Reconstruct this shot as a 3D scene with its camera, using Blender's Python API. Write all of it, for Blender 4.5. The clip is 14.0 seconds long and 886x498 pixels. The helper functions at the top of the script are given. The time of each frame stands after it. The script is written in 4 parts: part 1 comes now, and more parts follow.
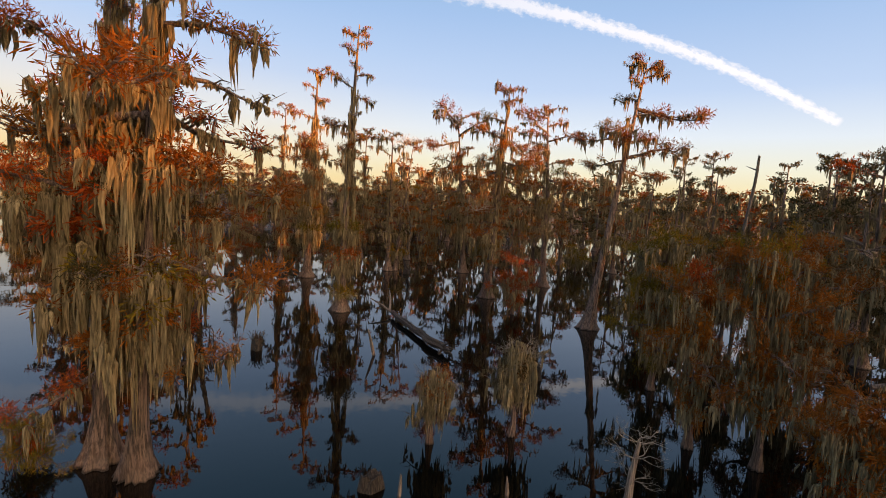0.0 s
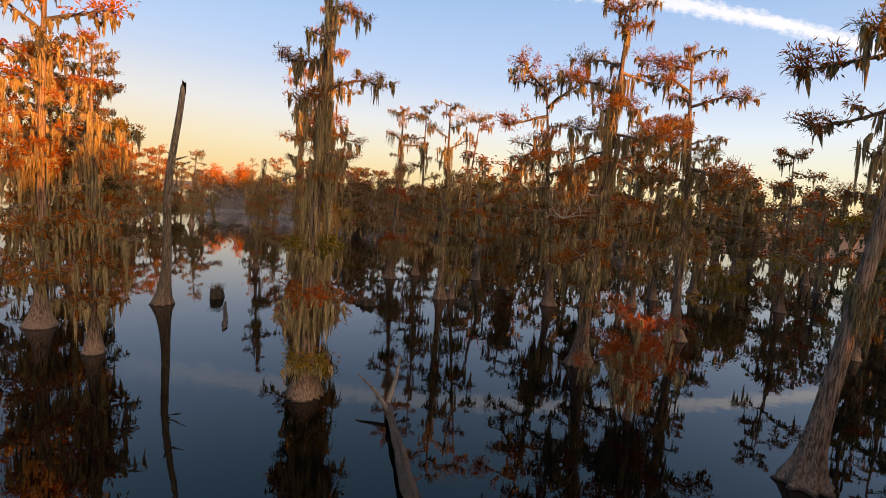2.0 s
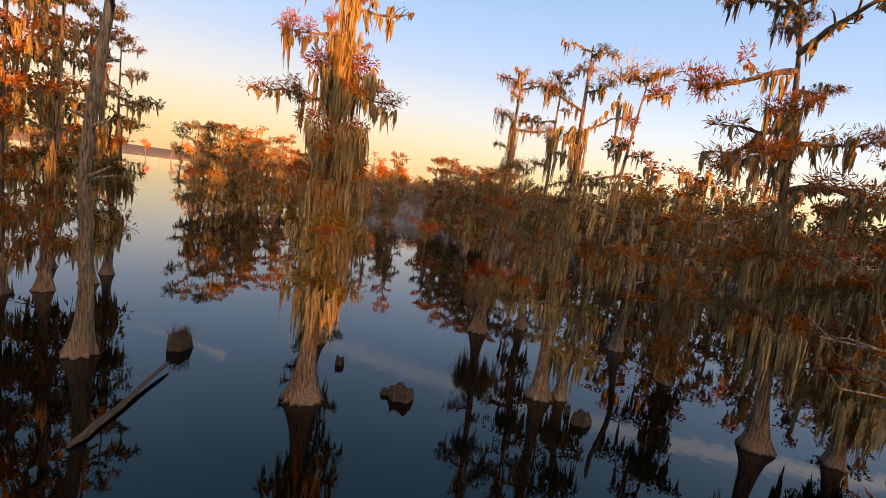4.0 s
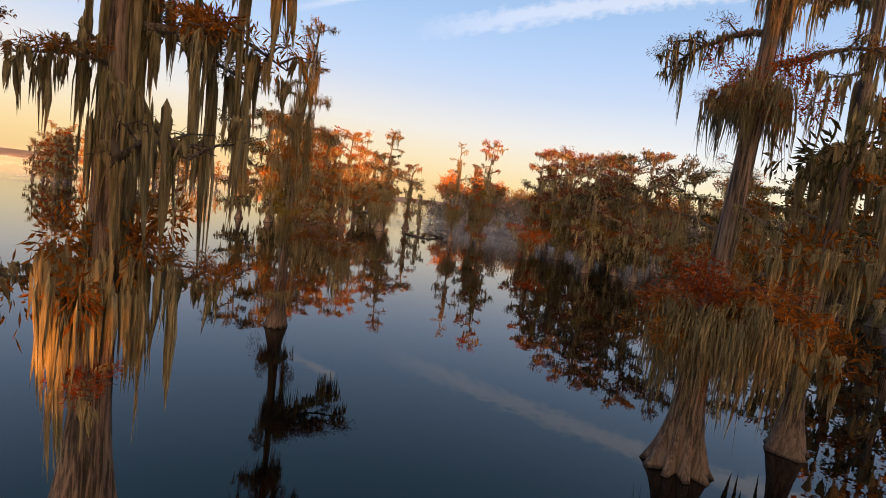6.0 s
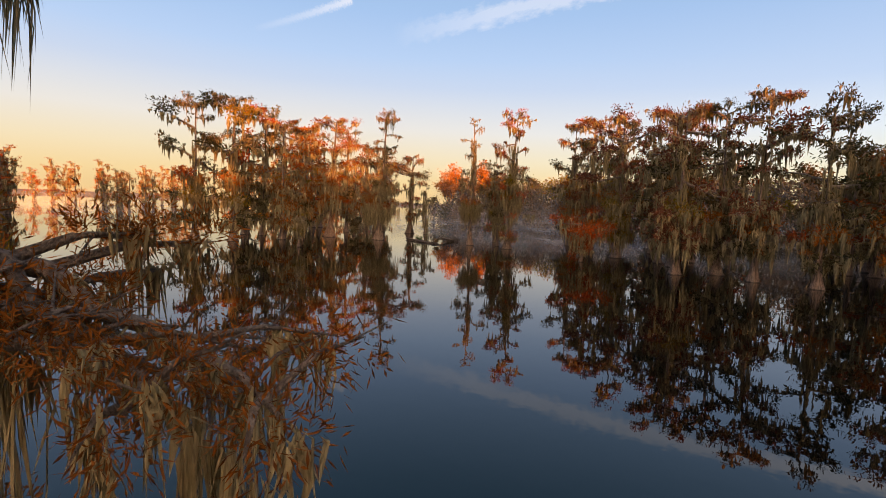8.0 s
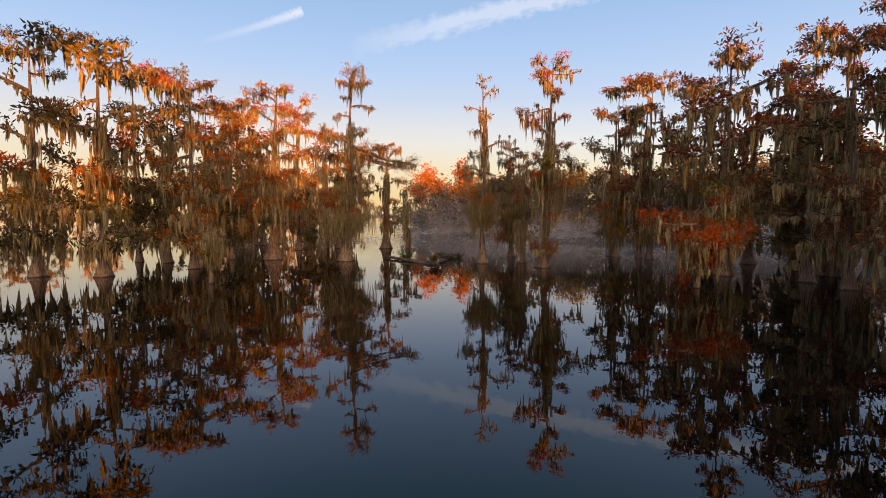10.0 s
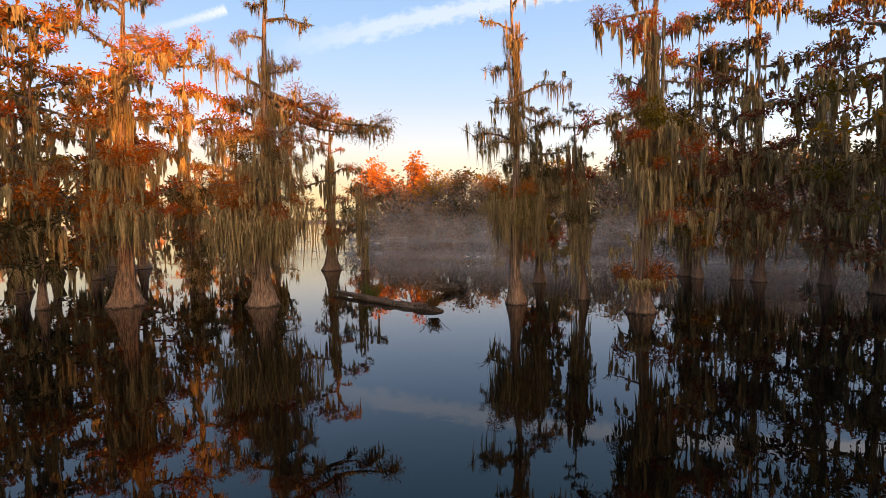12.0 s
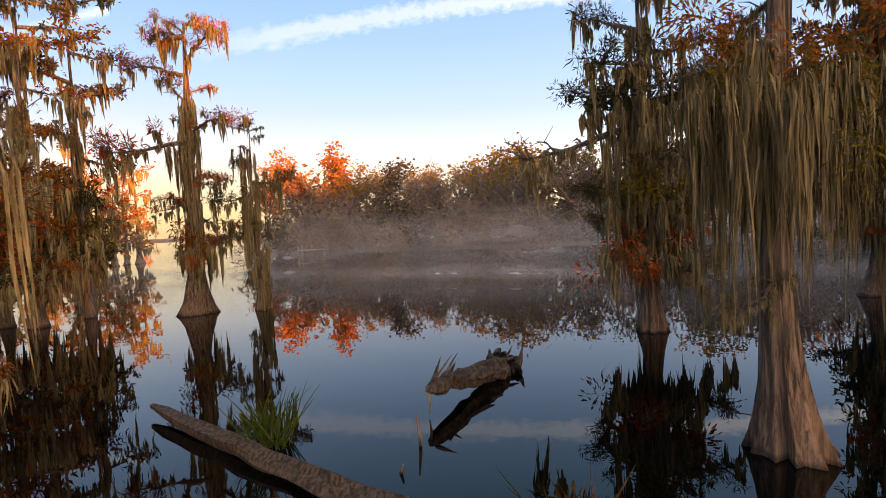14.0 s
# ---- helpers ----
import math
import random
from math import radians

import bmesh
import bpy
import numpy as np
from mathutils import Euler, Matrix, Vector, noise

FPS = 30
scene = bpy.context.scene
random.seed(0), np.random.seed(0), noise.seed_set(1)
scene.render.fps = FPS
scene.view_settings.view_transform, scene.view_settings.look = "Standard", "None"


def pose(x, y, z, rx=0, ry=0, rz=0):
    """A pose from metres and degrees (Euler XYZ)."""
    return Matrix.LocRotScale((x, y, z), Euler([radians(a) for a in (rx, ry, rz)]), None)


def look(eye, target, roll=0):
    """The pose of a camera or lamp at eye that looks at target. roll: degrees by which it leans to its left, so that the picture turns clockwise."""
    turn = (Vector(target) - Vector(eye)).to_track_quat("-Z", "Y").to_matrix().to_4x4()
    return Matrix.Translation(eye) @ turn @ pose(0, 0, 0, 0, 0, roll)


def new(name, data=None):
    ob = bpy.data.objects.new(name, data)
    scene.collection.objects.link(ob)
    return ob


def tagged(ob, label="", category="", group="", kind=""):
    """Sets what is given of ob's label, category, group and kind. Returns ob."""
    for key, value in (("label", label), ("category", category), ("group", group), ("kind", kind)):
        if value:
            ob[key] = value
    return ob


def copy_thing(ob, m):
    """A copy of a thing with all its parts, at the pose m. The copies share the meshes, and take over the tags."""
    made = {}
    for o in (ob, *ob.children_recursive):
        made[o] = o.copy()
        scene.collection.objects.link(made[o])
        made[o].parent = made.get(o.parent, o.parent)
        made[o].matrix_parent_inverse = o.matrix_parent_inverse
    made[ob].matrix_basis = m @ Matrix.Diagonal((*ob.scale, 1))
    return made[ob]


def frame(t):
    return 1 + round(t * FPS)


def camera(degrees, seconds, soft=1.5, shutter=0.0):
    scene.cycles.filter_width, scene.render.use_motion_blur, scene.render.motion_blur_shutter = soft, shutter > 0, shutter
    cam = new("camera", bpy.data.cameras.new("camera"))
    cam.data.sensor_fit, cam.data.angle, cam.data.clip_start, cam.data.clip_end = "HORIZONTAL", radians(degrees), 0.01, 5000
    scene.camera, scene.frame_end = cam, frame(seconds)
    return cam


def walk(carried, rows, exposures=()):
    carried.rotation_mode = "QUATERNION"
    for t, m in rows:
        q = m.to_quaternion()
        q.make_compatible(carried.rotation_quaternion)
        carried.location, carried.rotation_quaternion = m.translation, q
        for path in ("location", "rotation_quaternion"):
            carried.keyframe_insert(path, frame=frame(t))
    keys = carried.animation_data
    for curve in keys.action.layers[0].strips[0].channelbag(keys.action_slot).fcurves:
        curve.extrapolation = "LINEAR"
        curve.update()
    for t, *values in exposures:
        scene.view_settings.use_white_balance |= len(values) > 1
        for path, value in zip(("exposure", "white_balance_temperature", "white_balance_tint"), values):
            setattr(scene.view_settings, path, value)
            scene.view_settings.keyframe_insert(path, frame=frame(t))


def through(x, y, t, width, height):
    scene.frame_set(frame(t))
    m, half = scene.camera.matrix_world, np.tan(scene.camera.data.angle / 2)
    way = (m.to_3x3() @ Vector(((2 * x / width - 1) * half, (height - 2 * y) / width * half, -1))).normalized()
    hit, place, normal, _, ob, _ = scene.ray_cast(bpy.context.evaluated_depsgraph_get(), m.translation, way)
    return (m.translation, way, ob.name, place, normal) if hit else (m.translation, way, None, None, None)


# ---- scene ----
cam = camera(83.5, 14.0, soft=0.9)
PATH = [
    (0, (-0.037, -0.022, 5.102), (-0.142, 1.967, 4.915), 3.62),
    (0.5, (0.186, 2.517, 5.104), (-0.015, 4.498, 4.910), 3.33),
    (1, (0.375, 5.208, 5.086), (0.091, 7.178, 4.886), 3.27),
    (1.5, (0.508, 7.960, 5.084), (0.125, 9.912, 4.879), 3.44),
    (2, (0.508, 10.739, 5.125), (0.008, 12.665, 4.921), 4.00),
    (2.5, (0.230, 13.588, 5.296), (-0.403, 15.473, 5.083), 5.15),
    (3, (-0.210, 16.410, 5.446), (-0.981, 18.242, 5.222), 6.23),
    (3.5, (-0.476, 18.985, 5.654), (-1.406, 20.739, 5.413), 6.92),
    (4, (-1.296, 21.503, 5.592), (-2.347, 23.187, 5.344), 7.89),
    (4.2, (-1.620, 22.524, 5.575), (-2.725, 24.172, 5.320), 8.14),
    (6.3, (-9.195, 32.925, 3.006), (-10.599, 34.338, 2.823), 6.51),
    (6.5, (-9.877, 33.507, 2.945), (-11.285, 34.915, 2.763), 5.92),
    (7, (-11.625, 34.848, 2.865), (-13.036, 36.253, 2.681), 4.76),
    (7.5, (-13.357, 36.180, 2.811), (-14.762, 37.591, 2.625), 3.37),
    (8, (-15.241, 37.363, 2.641), (-16.624, 38.796, 2.461), 2.15),
    (8.2, (-15.909, 37.811, 2.590), (-17.284, 39.252, 2.410), 2.00),
    (10.3, (-25.191, 44.917, 2.205), (-26.442, 46.471, 2.061), -0.27),
    (10.5, (-25.968, 45.507, 2.255), (-27.200, 47.076, 2.106), -0.22),
    (11, (-28.017, 47.326, 2.254), (-29.202, 48.932, 2.114), -0.45),
    (11.5, (-29.953, 49.073, 2.206), (-31.079, 50.720, 2.077), -0.86),
    (12, (-31.627, 50.788, 2.183), (-32.700, 52.471, 2.056), -1.20),
    (12.5, (-33.187, 52.473, 2.191), (-34.201, 54.192, 2.062), -1.96),
    (13, (-34.810, 54.586, 2.072), (-35.769, 56.337, 1.948), -2.67),
    (13.5, (-36.330, 56.270, 2.019), (-37.195, 58.070, 1.897), -2.53),
    (14, (-37.586, 57.969, 1.756), (-38.358, 59.811, 1.655), -3.00),
]
walk(cam, [(t, look(eye, target, roll)) for t, eye, target, roll in PATH],
     [(0.0, 1.46), (3.0, 1.54), (4.2, 1.60), (6.5, 1.50), (8.0, 1.46), (10.5, 1.47), (12.5, 1.80), (14.0, 1.84)])

# ---- light ----
SUN_AZ, SUN_EL = radians(122), radians(3.6)       # clockwise from +y, above the horizon
TO_SUN = Vector((math.sin(SUN_AZ) * math.cos(SUN_EL), math.cos(SUN_AZ) * math.cos(SUN_EL), math.sin(SUN_EL)))
scene.view_settings.exposure = 1.6

sun = new("sun", bpy.data.lights.new("sun", "SUN"))
sun.data.energy, sun.data.angle, sun.data.color = 6.5, radians(0.6), (1.0, 0.315, 0.04)
sun.rotation_euler = TO_SUN.to_track_quat("Z", "Y").to_euler()


def nodes_of(tree):
    """Two short helpers for node trees: add a node with its settings, and link sockets."""
    def add(kind, **settings):
        node = tree.nodes.new(kind)
        for key, value in settings.items():
            if key.startswith("i_"):
                node.inputs[key[2:].replace("_", " ")].default_value = value
            else:
                setattr(node, key, value)
        return node
    return add, tree.links.new


def ramp(node, stops):
    els = node.color_ramp.elements
    while len(els) < len(stops):
        els.new(0.5)
    for el, (pos, col) in zip(els, stops):
        el.position, el.color = pos, (*col, 1.0)
    return node


world = bpy.data.worlds.new("dawn_sky")
scene.world = world
world.use_nodes = True
world.node_tree.nodes.clear()
add, link = nodes_of(world.node_tree)
sky = add("ShaderNodeTexSky", sky_type="NISHITA", sun_disc=False, sun_elevation=SUN_EL, sun_rotation=SUN_AZ, air_density=1.2, dust_density=1.5, ozone_density=2.0)
coord = add("ShaderNodeTexCoord")
split = add("ShaderNodeSeparateXYZ")
link(coord.outputs["Generated"], split.inputs[0])
# clear dawn sky: warm haze at the horizon, pale band, blue above
height = ramp(add("ShaderNodeValToRGB"), [
    (0.0, (0.98, 0.72, 0.36)), (0.04, (1.03, 0.87, 0.50)), (0.085, (0.99, 0.95, 0.76)), (0.14, (0.88, 0.94, 1.02)),
    (0.22, (0.60, 0.74, 1.00)), (0.34, (0.42, 0.60, 0.92)), (0.55, (0.20, 0.42, 0.66)), (1.0, (0.13, 0.31, 0.54))])
link(split.outputs["Z"], height.inputs[0])
# the glow is deeper to the west-north-west
side = add("ShaderNodeVectorMath", operation="DOT_PRODUCT")
side.inputs[1].default_value = (-0.95, 0.3, 0.0)
link(coord.outputs["Generated"], side.inputs[0])
low = add("ShaderNodeMapRange", i_From_Min=0.0, i_From_Max=0.27, i_To_Min=1.0, i_To_Max=0.0)
link(split.outputs["Z"], low.inputs["Value"])
west = add("ShaderNodeMapRange", i_From_Min=0.30, i_From_Max=0.95, i_To_Min=0.0, i_To_Max=0.65)
link(side.outputs["Value"], west.inputs["Value"])
amount = add("ShaderNodeMath", operation="MULTIPLY")
link(low.outputs[0], amount.inputs[0])
link(west.outputs[0], amount.inputs[1])
glow = add("ShaderNodeMix", data_type="RGBA")
glow.inputs[7].default_value = (0.98, 0.64, 0.28, 1)
link(amount.outputs[0], glow.inputs[0])
link(height.outputs[0], glow.inputs[6])
thin = add("ShaderNodeVectorMath", operation="SCALE")
thin.inputs["Scale"].default_value = 0.03
link(sky.outputs[0], thin.inputs[0])
both = add("ShaderNodeMix", data_type="RGBA", blend_type="ADD")
both.inputs[0].default_value = 1.0
link(glow.outputs[2], both.inputs[6])
link(thin.outputs[0], both.inputs[7])
# dawn glow round the low sun
near = add("ShaderNodeVectorMath", operation="DOT_PRODUCT")
near.inputs[1].default_value = TO_SUN
link(coord.outputs["Generated"], near.inputs[0])
lobe = add("ShaderNodeMapRange", i_From_Min=0.15, i_From_Max=1.0)
link(near.outputs["Value"], lobe.inputs[0])
bell = add("ShaderNodeMath", operation="POWER")
bell.inputs[1].default_value = 1.6
link(lobe.outputs[0], bell.inputs[0])
dawn = add("ShaderNodeVectorMath", operation="SCALE")
dawn.inputs[0].default_value = (5.3, 3.1, 1.3)
link(bell.outputs[0], dawn.inputs["Scale"])
total = add("ShaderNodeVectorMath", operation="ADD")
link(both.outputs[2], total.inputs[0])
link(dawn.outputs[0], total.inputs[1])
back = add("ShaderNodeBackground", i_Strength=0.325)
link(total.outputs[0], back.inputs[0])
out = add("ShaderNodeOutputWorld")
link(back.outputs[0], out.inputs[0])


# ---- materials ----
def material(name):
    mat = bpy.data.materials.new(name)
    mat.use_nodes = True
    mat.node_tree.nodes.clear()
    add, link = nodes_of(mat.node_tree)
    return mat, add, link, add("ShaderNodeOutputMaterial")


def bark(name, dark, pale, stretch=0.05, wet=True, crust=0.5):
    """Fibrous bark: long vertical strips, blotches of lichen, a dark wet foot at the water."""
    mat, add, link, out = material(name)
    geo = add("ShaderNodeNewGeometry")
    obj = add("ShaderNodeTexCoord")
    info = add("ShaderNodeObjectInfo")
    stretchy = add("ShaderNodeMapping")
    stretchy.inputs["Scale"].default_value = (1, 1, stretch)
    link(obj.outputs["Object"], stretchy.inputs[0])
    strips = add("ShaderNodeTexNoise", i_Scale=30.0, i_Detail=6.0, i_Roughness=0.65)
    link(stretchy.outputs[0], strips.inputs[0])
    blot = add("ShaderNodeTexNoise", i_Scale=2.6, i_Detail=4.0)
    link(obj.outputs["Object"], blot.inputs[0])
    colour = ramp(add("ShaderNodeValToRGB"), [(0.42, dark), (0.58, pale)])
    link(strips.outputs[0], colour.inputs[0])
    lichen = add("ShaderNodeMix", data_type="RGBA")
    lichen.inputs[7].default_value = (0.15, 0.145, 0.12, 1)
    spot = add("ShaderNodeMapRange", i_From_Min=0.52, i_From_Max=0.75, i_To_Max=crust)
    link(blot.outputs[0], spot.inputs[0])
    link(spot.outputs[0], lichen.inputs[0])
    link(colour.outputs[0], lichen.inputs[6])
    tone = add("ShaderNodeHueSaturation")
    vary = add("ShaderNodeMapRange", i_To_Min=0.75, i_To_Max=1.25)
    link(info.outputs["Random"], vary.inputs[0])
    link(vary.outputs[0], tone.inputs["Value"])
    link(lichen.outputs[2], tone.inputs["Color"])
    skin = add("ShaderNodeBsdfPrincipled", i_Roughness=0.85)
    link(tone.outputs[0], skin.inputs["Base Color"])
    if wet:
        place = add("ShaderNodeSeparateXYZ")
        link(geo.outputs["Position"], place.inputs[0])
        ragged = add("ShaderNodeMath", operation="MULTIPLY_ADD")
        ragged.inputs[1].default_value = 0.14
        link(blot.outputs[0], ragged.inputs[0])
        link(place.outputs["Z"], ragged.inputs[2])
        foot = add("ShaderNodeMapRange", i_From_Min=0.09, i_From_Max=0.13, i_To_Min=0.25, i_To_Max=1.0)
        link(ragged.outputs[0], foot.inputs[0])
        bare = add("ShaderNodeMix", data_type="RGBA")                # the foot, worn pale by high water
        bare.inputs[7].default_value = (0.27, 0.180, 0.140, 1)
        tide = add("ShaderNodeMapRange", i_From_Min=0.20, i_From_Max=0.60, i_To_Min=0.27, i_To_Max=0.0)
        wavy = add("ShaderNodeMath", operation="MULTIPLY_ADD")
        wavy.inputs[1].default_value = 1.6
        link(strips.outputs[0], wavy.inputs[0])
        link(place.outputs["Z"], wavy.inputs[2])
        low = add("ShaderNodeMath", operation="SUBTRACT")
        low.inputs[1].default_value = 0.70
        link(wavy.outputs[0], low.inputs[0])
        link(low.outputs[0], tide.inputs[0])
        link(tide.outputs[0], bare.inputs[0])
        link(tone.outputs[0], bare.inputs[6])
        stain = add("ShaderNodeMix", data_type="RGBA", blend_type="MULTIPLY")
        stain.inputs[0].default_value = 1.0
        link(bare.outputs[2], stain.inputs[6])
        link(foot.outputs[0], stain.inputs[7])
        link(stain.outputs[2], skin.inputs["Base Color"])
    bump = add("ShaderNodeBump", i_Strength=1.0, i_Distance=0.06)
    link(strips.outputs[0], bump.inputs["Height"])
    link(bump.outputs[0], skin.inputs["Normal"])
    link(skin.outputs[0], out.inputs[0])
    return mat


def leafy(name, shades, through=0.35, spread=0.16, fibre=1.0, single=0.55):
    """Foliage or moss: colour varies from leaf to leaf and from branch to branch, light passes through in part."""
    mat, add, link, out = material(name)
    geo = add("ShaderNodeNewGeometry")
    info = add("ShaderNodeObjectInfo")
    mix = add("ShaderNodeMath", operation="MULTIPLY_ADD")
    mix.inputs[1].default_value = single
    link(geo.outputs["Random Per Island"], mix.inputs[0])
    part = add("ShaderNodeMath", operation="MULTIPLY_ADD")
    part.inputs[1].default_value, part.inputs[2].default_value = 0.45, 0.5 * (0.55 - single)
    link(info.outputs["Random"], part.inputs[0])
    link(part.outputs[0], mix.inputs[2])
    colour = ramp(add("ShaderNodeValToRGB"), [(n / (len(shades) - 1), s) for n, s in enumerate(shades)])
    link(mix.outputs[0], colour.inputs[0])
    fine = add("ShaderNodeTexNoise", i_Scale=35.0, i_Detail=3.0)
    grain = add("ShaderNodeMapping")
    grain.inputs["Scale"].default_value = (1, 1, fibre)
    link(geo.outputs["Position"], grain.inputs[0])
    link(grain.outputs[0], fine.inputs[0])
    tone = add("ShaderNodeHueSaturation")
    vary = add("ShaderNodeMapRange", i_From_Min=0.3, i_From_Max=0.7, i_To_Min=1 - spread * 2, i_To_Max=1 + spread * 2)
    link(fine.outputs[0], vary.inputs[0])
    link(vary.outputs[0], tone.inputs["Value"])
    link(colour.outputs[0], tone.inputs["Color"])
    front = add("ShaderNodeBsdfDiffuse", i_Roughness=0.6)
    rear = add("ShaderNodeBsdfTranslucent")
    link(tone.outputs[0], front.inputs[0])
    link(tone.outputs[0], rear.inputs[0])
    if fibre != 1.0:
        relief = add("ShaderNodeBump", i_Strength=0.9, i_Distance=0.05)
        link(fine.outputs[0], relief.inputs["Height"])
        link(relief.outputs[0], front.inputs["Normal"])
    blend = add("ShaderNodeMixShader")
    blend.inputs[0].default_value = through
    link(front.outputs[0], blend.inputs[1])
    link(rear.outputs[0], blend.inputs[2])
    link(blend.outputs[0], out.inputs[0])
    return mat


BARK = bark("cypress_bark", (0.020, 0.013, 0.010), (0.215, 0.150, 0.118))
DRIFT = bark("sodden_driftwood", (0.010, 0.008, 0.006), (0.050, 0.039, 0.031), 0.3, wet=False, crust=0.08)
SNAG = bark("grey_snag_bark", (0.030, 0.025, 0.020), (0.17, 0.14, 0.115))
DEAD = bark("weathered_wood", (0.075, 0.060, 0.048), (0.27, 0.225, 0.185))
WORN = bark("worn_driftwood", (0.016, 0.012, 0.010), (0.092, 0.069, 0.057), 0.3, wet=False, crust=0.2)
TWIG = bark("twig_bark", (0.07, 0.05, 0.04), (0.20, 0.15, 0.12), wet=False)
PALE_TWIG = bark("bare_grey_twigs", (0.14, 0.12, 0.095), (0.34, 0.30, 0.24), wet=False)
BROWN_BARK = bark("hardwood_bark", (0.05, 0.038, 0.030), (0.14, 0.112, 0.092), wet=False)
MOSS = leafy("spanish_moss", [(0.140, 0.114, 0.066), (0.240, 0.197, 0.114), (0.340, 0.282, 0.168)], 0.25, 0.30, 0.09, 0.26)
RUST = leafy("rust_needles", [(0.095, 0.032, 0.009), (0.245, 0.082, 0.015), (0.345, 0.138, 0.022)])
RED = leafy("red_needles", [(0.110, 0.026, 0.009), (0.280, 0.058, 0.015), (0.380, 0.105, 0.020)])
MAROON = leafy("maroon_needles", [(0.066, 0.026, 0.016), (0.150, 0.056, 0.032), (0.215, 0.090, 0.046)])
OLIVE = leafy("olive_needles", [(0.069, 0.060, 0.011), (0.166, 0.127, 0.016), (0.293, 0.137, 0.018)])
DARK = leafy("dull_green_needles", [(0.026, 0.027, 0.013), (0.064, 0.058, 0.026), (0.135, 0.064, 0.021)])
GREEN = leafy("green_leaves", [(0.024, 0.040, 0.010), (0.056, 0.088, 0.020), (0.112, 0.128, 0.032)], 0.35, 0.12, 1.0, 0.22)
BROWN = leafy("brown_leaves", [(0.078, 0.050, 0.034), (0.157, 0.101, 0.062), (0.224, 0.146, 0.090)], 0.35, 0.12, 1.0, 0.22)
ORANGE = leafy("orange_leaves", [(0.20, 0.07, 0.015), (0.40, 0.15, 0.03), (0.50, 0.22, 0.05)])
GRASS = leafy("dry_grass", [(0.050, 0.027, 0.013), (0.110, 0.063, 0.032), (0.060, 0.059, 0.013)])


def water_material():
    mat, add, link, out = material("still_lake_water")
    geo = add("ShaderNodeNewGeometry")
    wide = add("ShaderNodeTexNoise", i_Scale=0.55, i_Detail=2.0)
    fine = add("ShaderNodeTexNoise", i_Scale=3.5, i_Detail=2.0)
    link(geo.outputs["Position"], wide.inputs[0])
    link(geo.outputs["Position"], fine.inputs[0])
    rise = add("ShaderNodeMath", operation="MULTIPLY_ADD")
    rise.inputs[1].default_value = 0.25
    link(fine.outputs[0], rise.inputs[0])
    link(wide.outputs[0], rise.inputs[2])
    bump = add("ShaderNodeBump", i_Strength=0.10, i_Distance=0.03)
    link(rise.outputs[0], bump.inputs["Height"])
    skin = add("ShaderNodeBsdfPrincipled", i_Roughness=0.004, i_IOR=1.42)
    skin.inputs["Base Color"].default_value = (0.0006, 0.0010, 0.0011, 1)
    link(bump.outputs[0], skin.inputs["Normal"])
    link(skin.outputs[0], out.inputs[0])
    return mat


def soil_material():
    mat, add, link, out = material("leaf_litter_soil")
    geo = add("ShaderNodeNewGeometry")
    big = add("ShaderNodeTexNoise", i_Scale=0.3, i_Detail=5.0)
    small = add("ShaderNodeTexNoise", i_Scale=9.0, i_Detail=5.0)
    link(geo.outputs["Position"], big.inputs[0])
    link(geo.outputs["Position"], small.inputs[0])
    colour = ramp(add("ShaderNodeValToRGB"), [(0.3, (0.05, 0.035, 0.022)), (0.7, (0.15, 0.10, 0.06))])
    link(small.outputs[0], colour.inputs[0])
    patch = add("ShaderNodeMix", data_type="RGBA", blend_type="MULTIPLY")
    patch.inputs[0].default_value = 0.6
    link(colour.outputs[0], patch.inputs[6])
    link(big.outputs[0], patch.inputs[7])
    skin = add("ShaderNodeBsdfPrincipled", i_Roughness=0.95)
    link(patch.outputs[2], skin.inputs["Base Color"])
    bump = add("ShaderNodeBump", i_Strength=0.8, i_Distance=0.08)
    link(small.outputs[0], bump.inputs["Height"])
    link(bump.outputs[0], skin.inputs["Normal"])
    link(skin.outputs[0], out.inputs[0])
    return mat


WATER, SOIL = water_material(), soil_material()


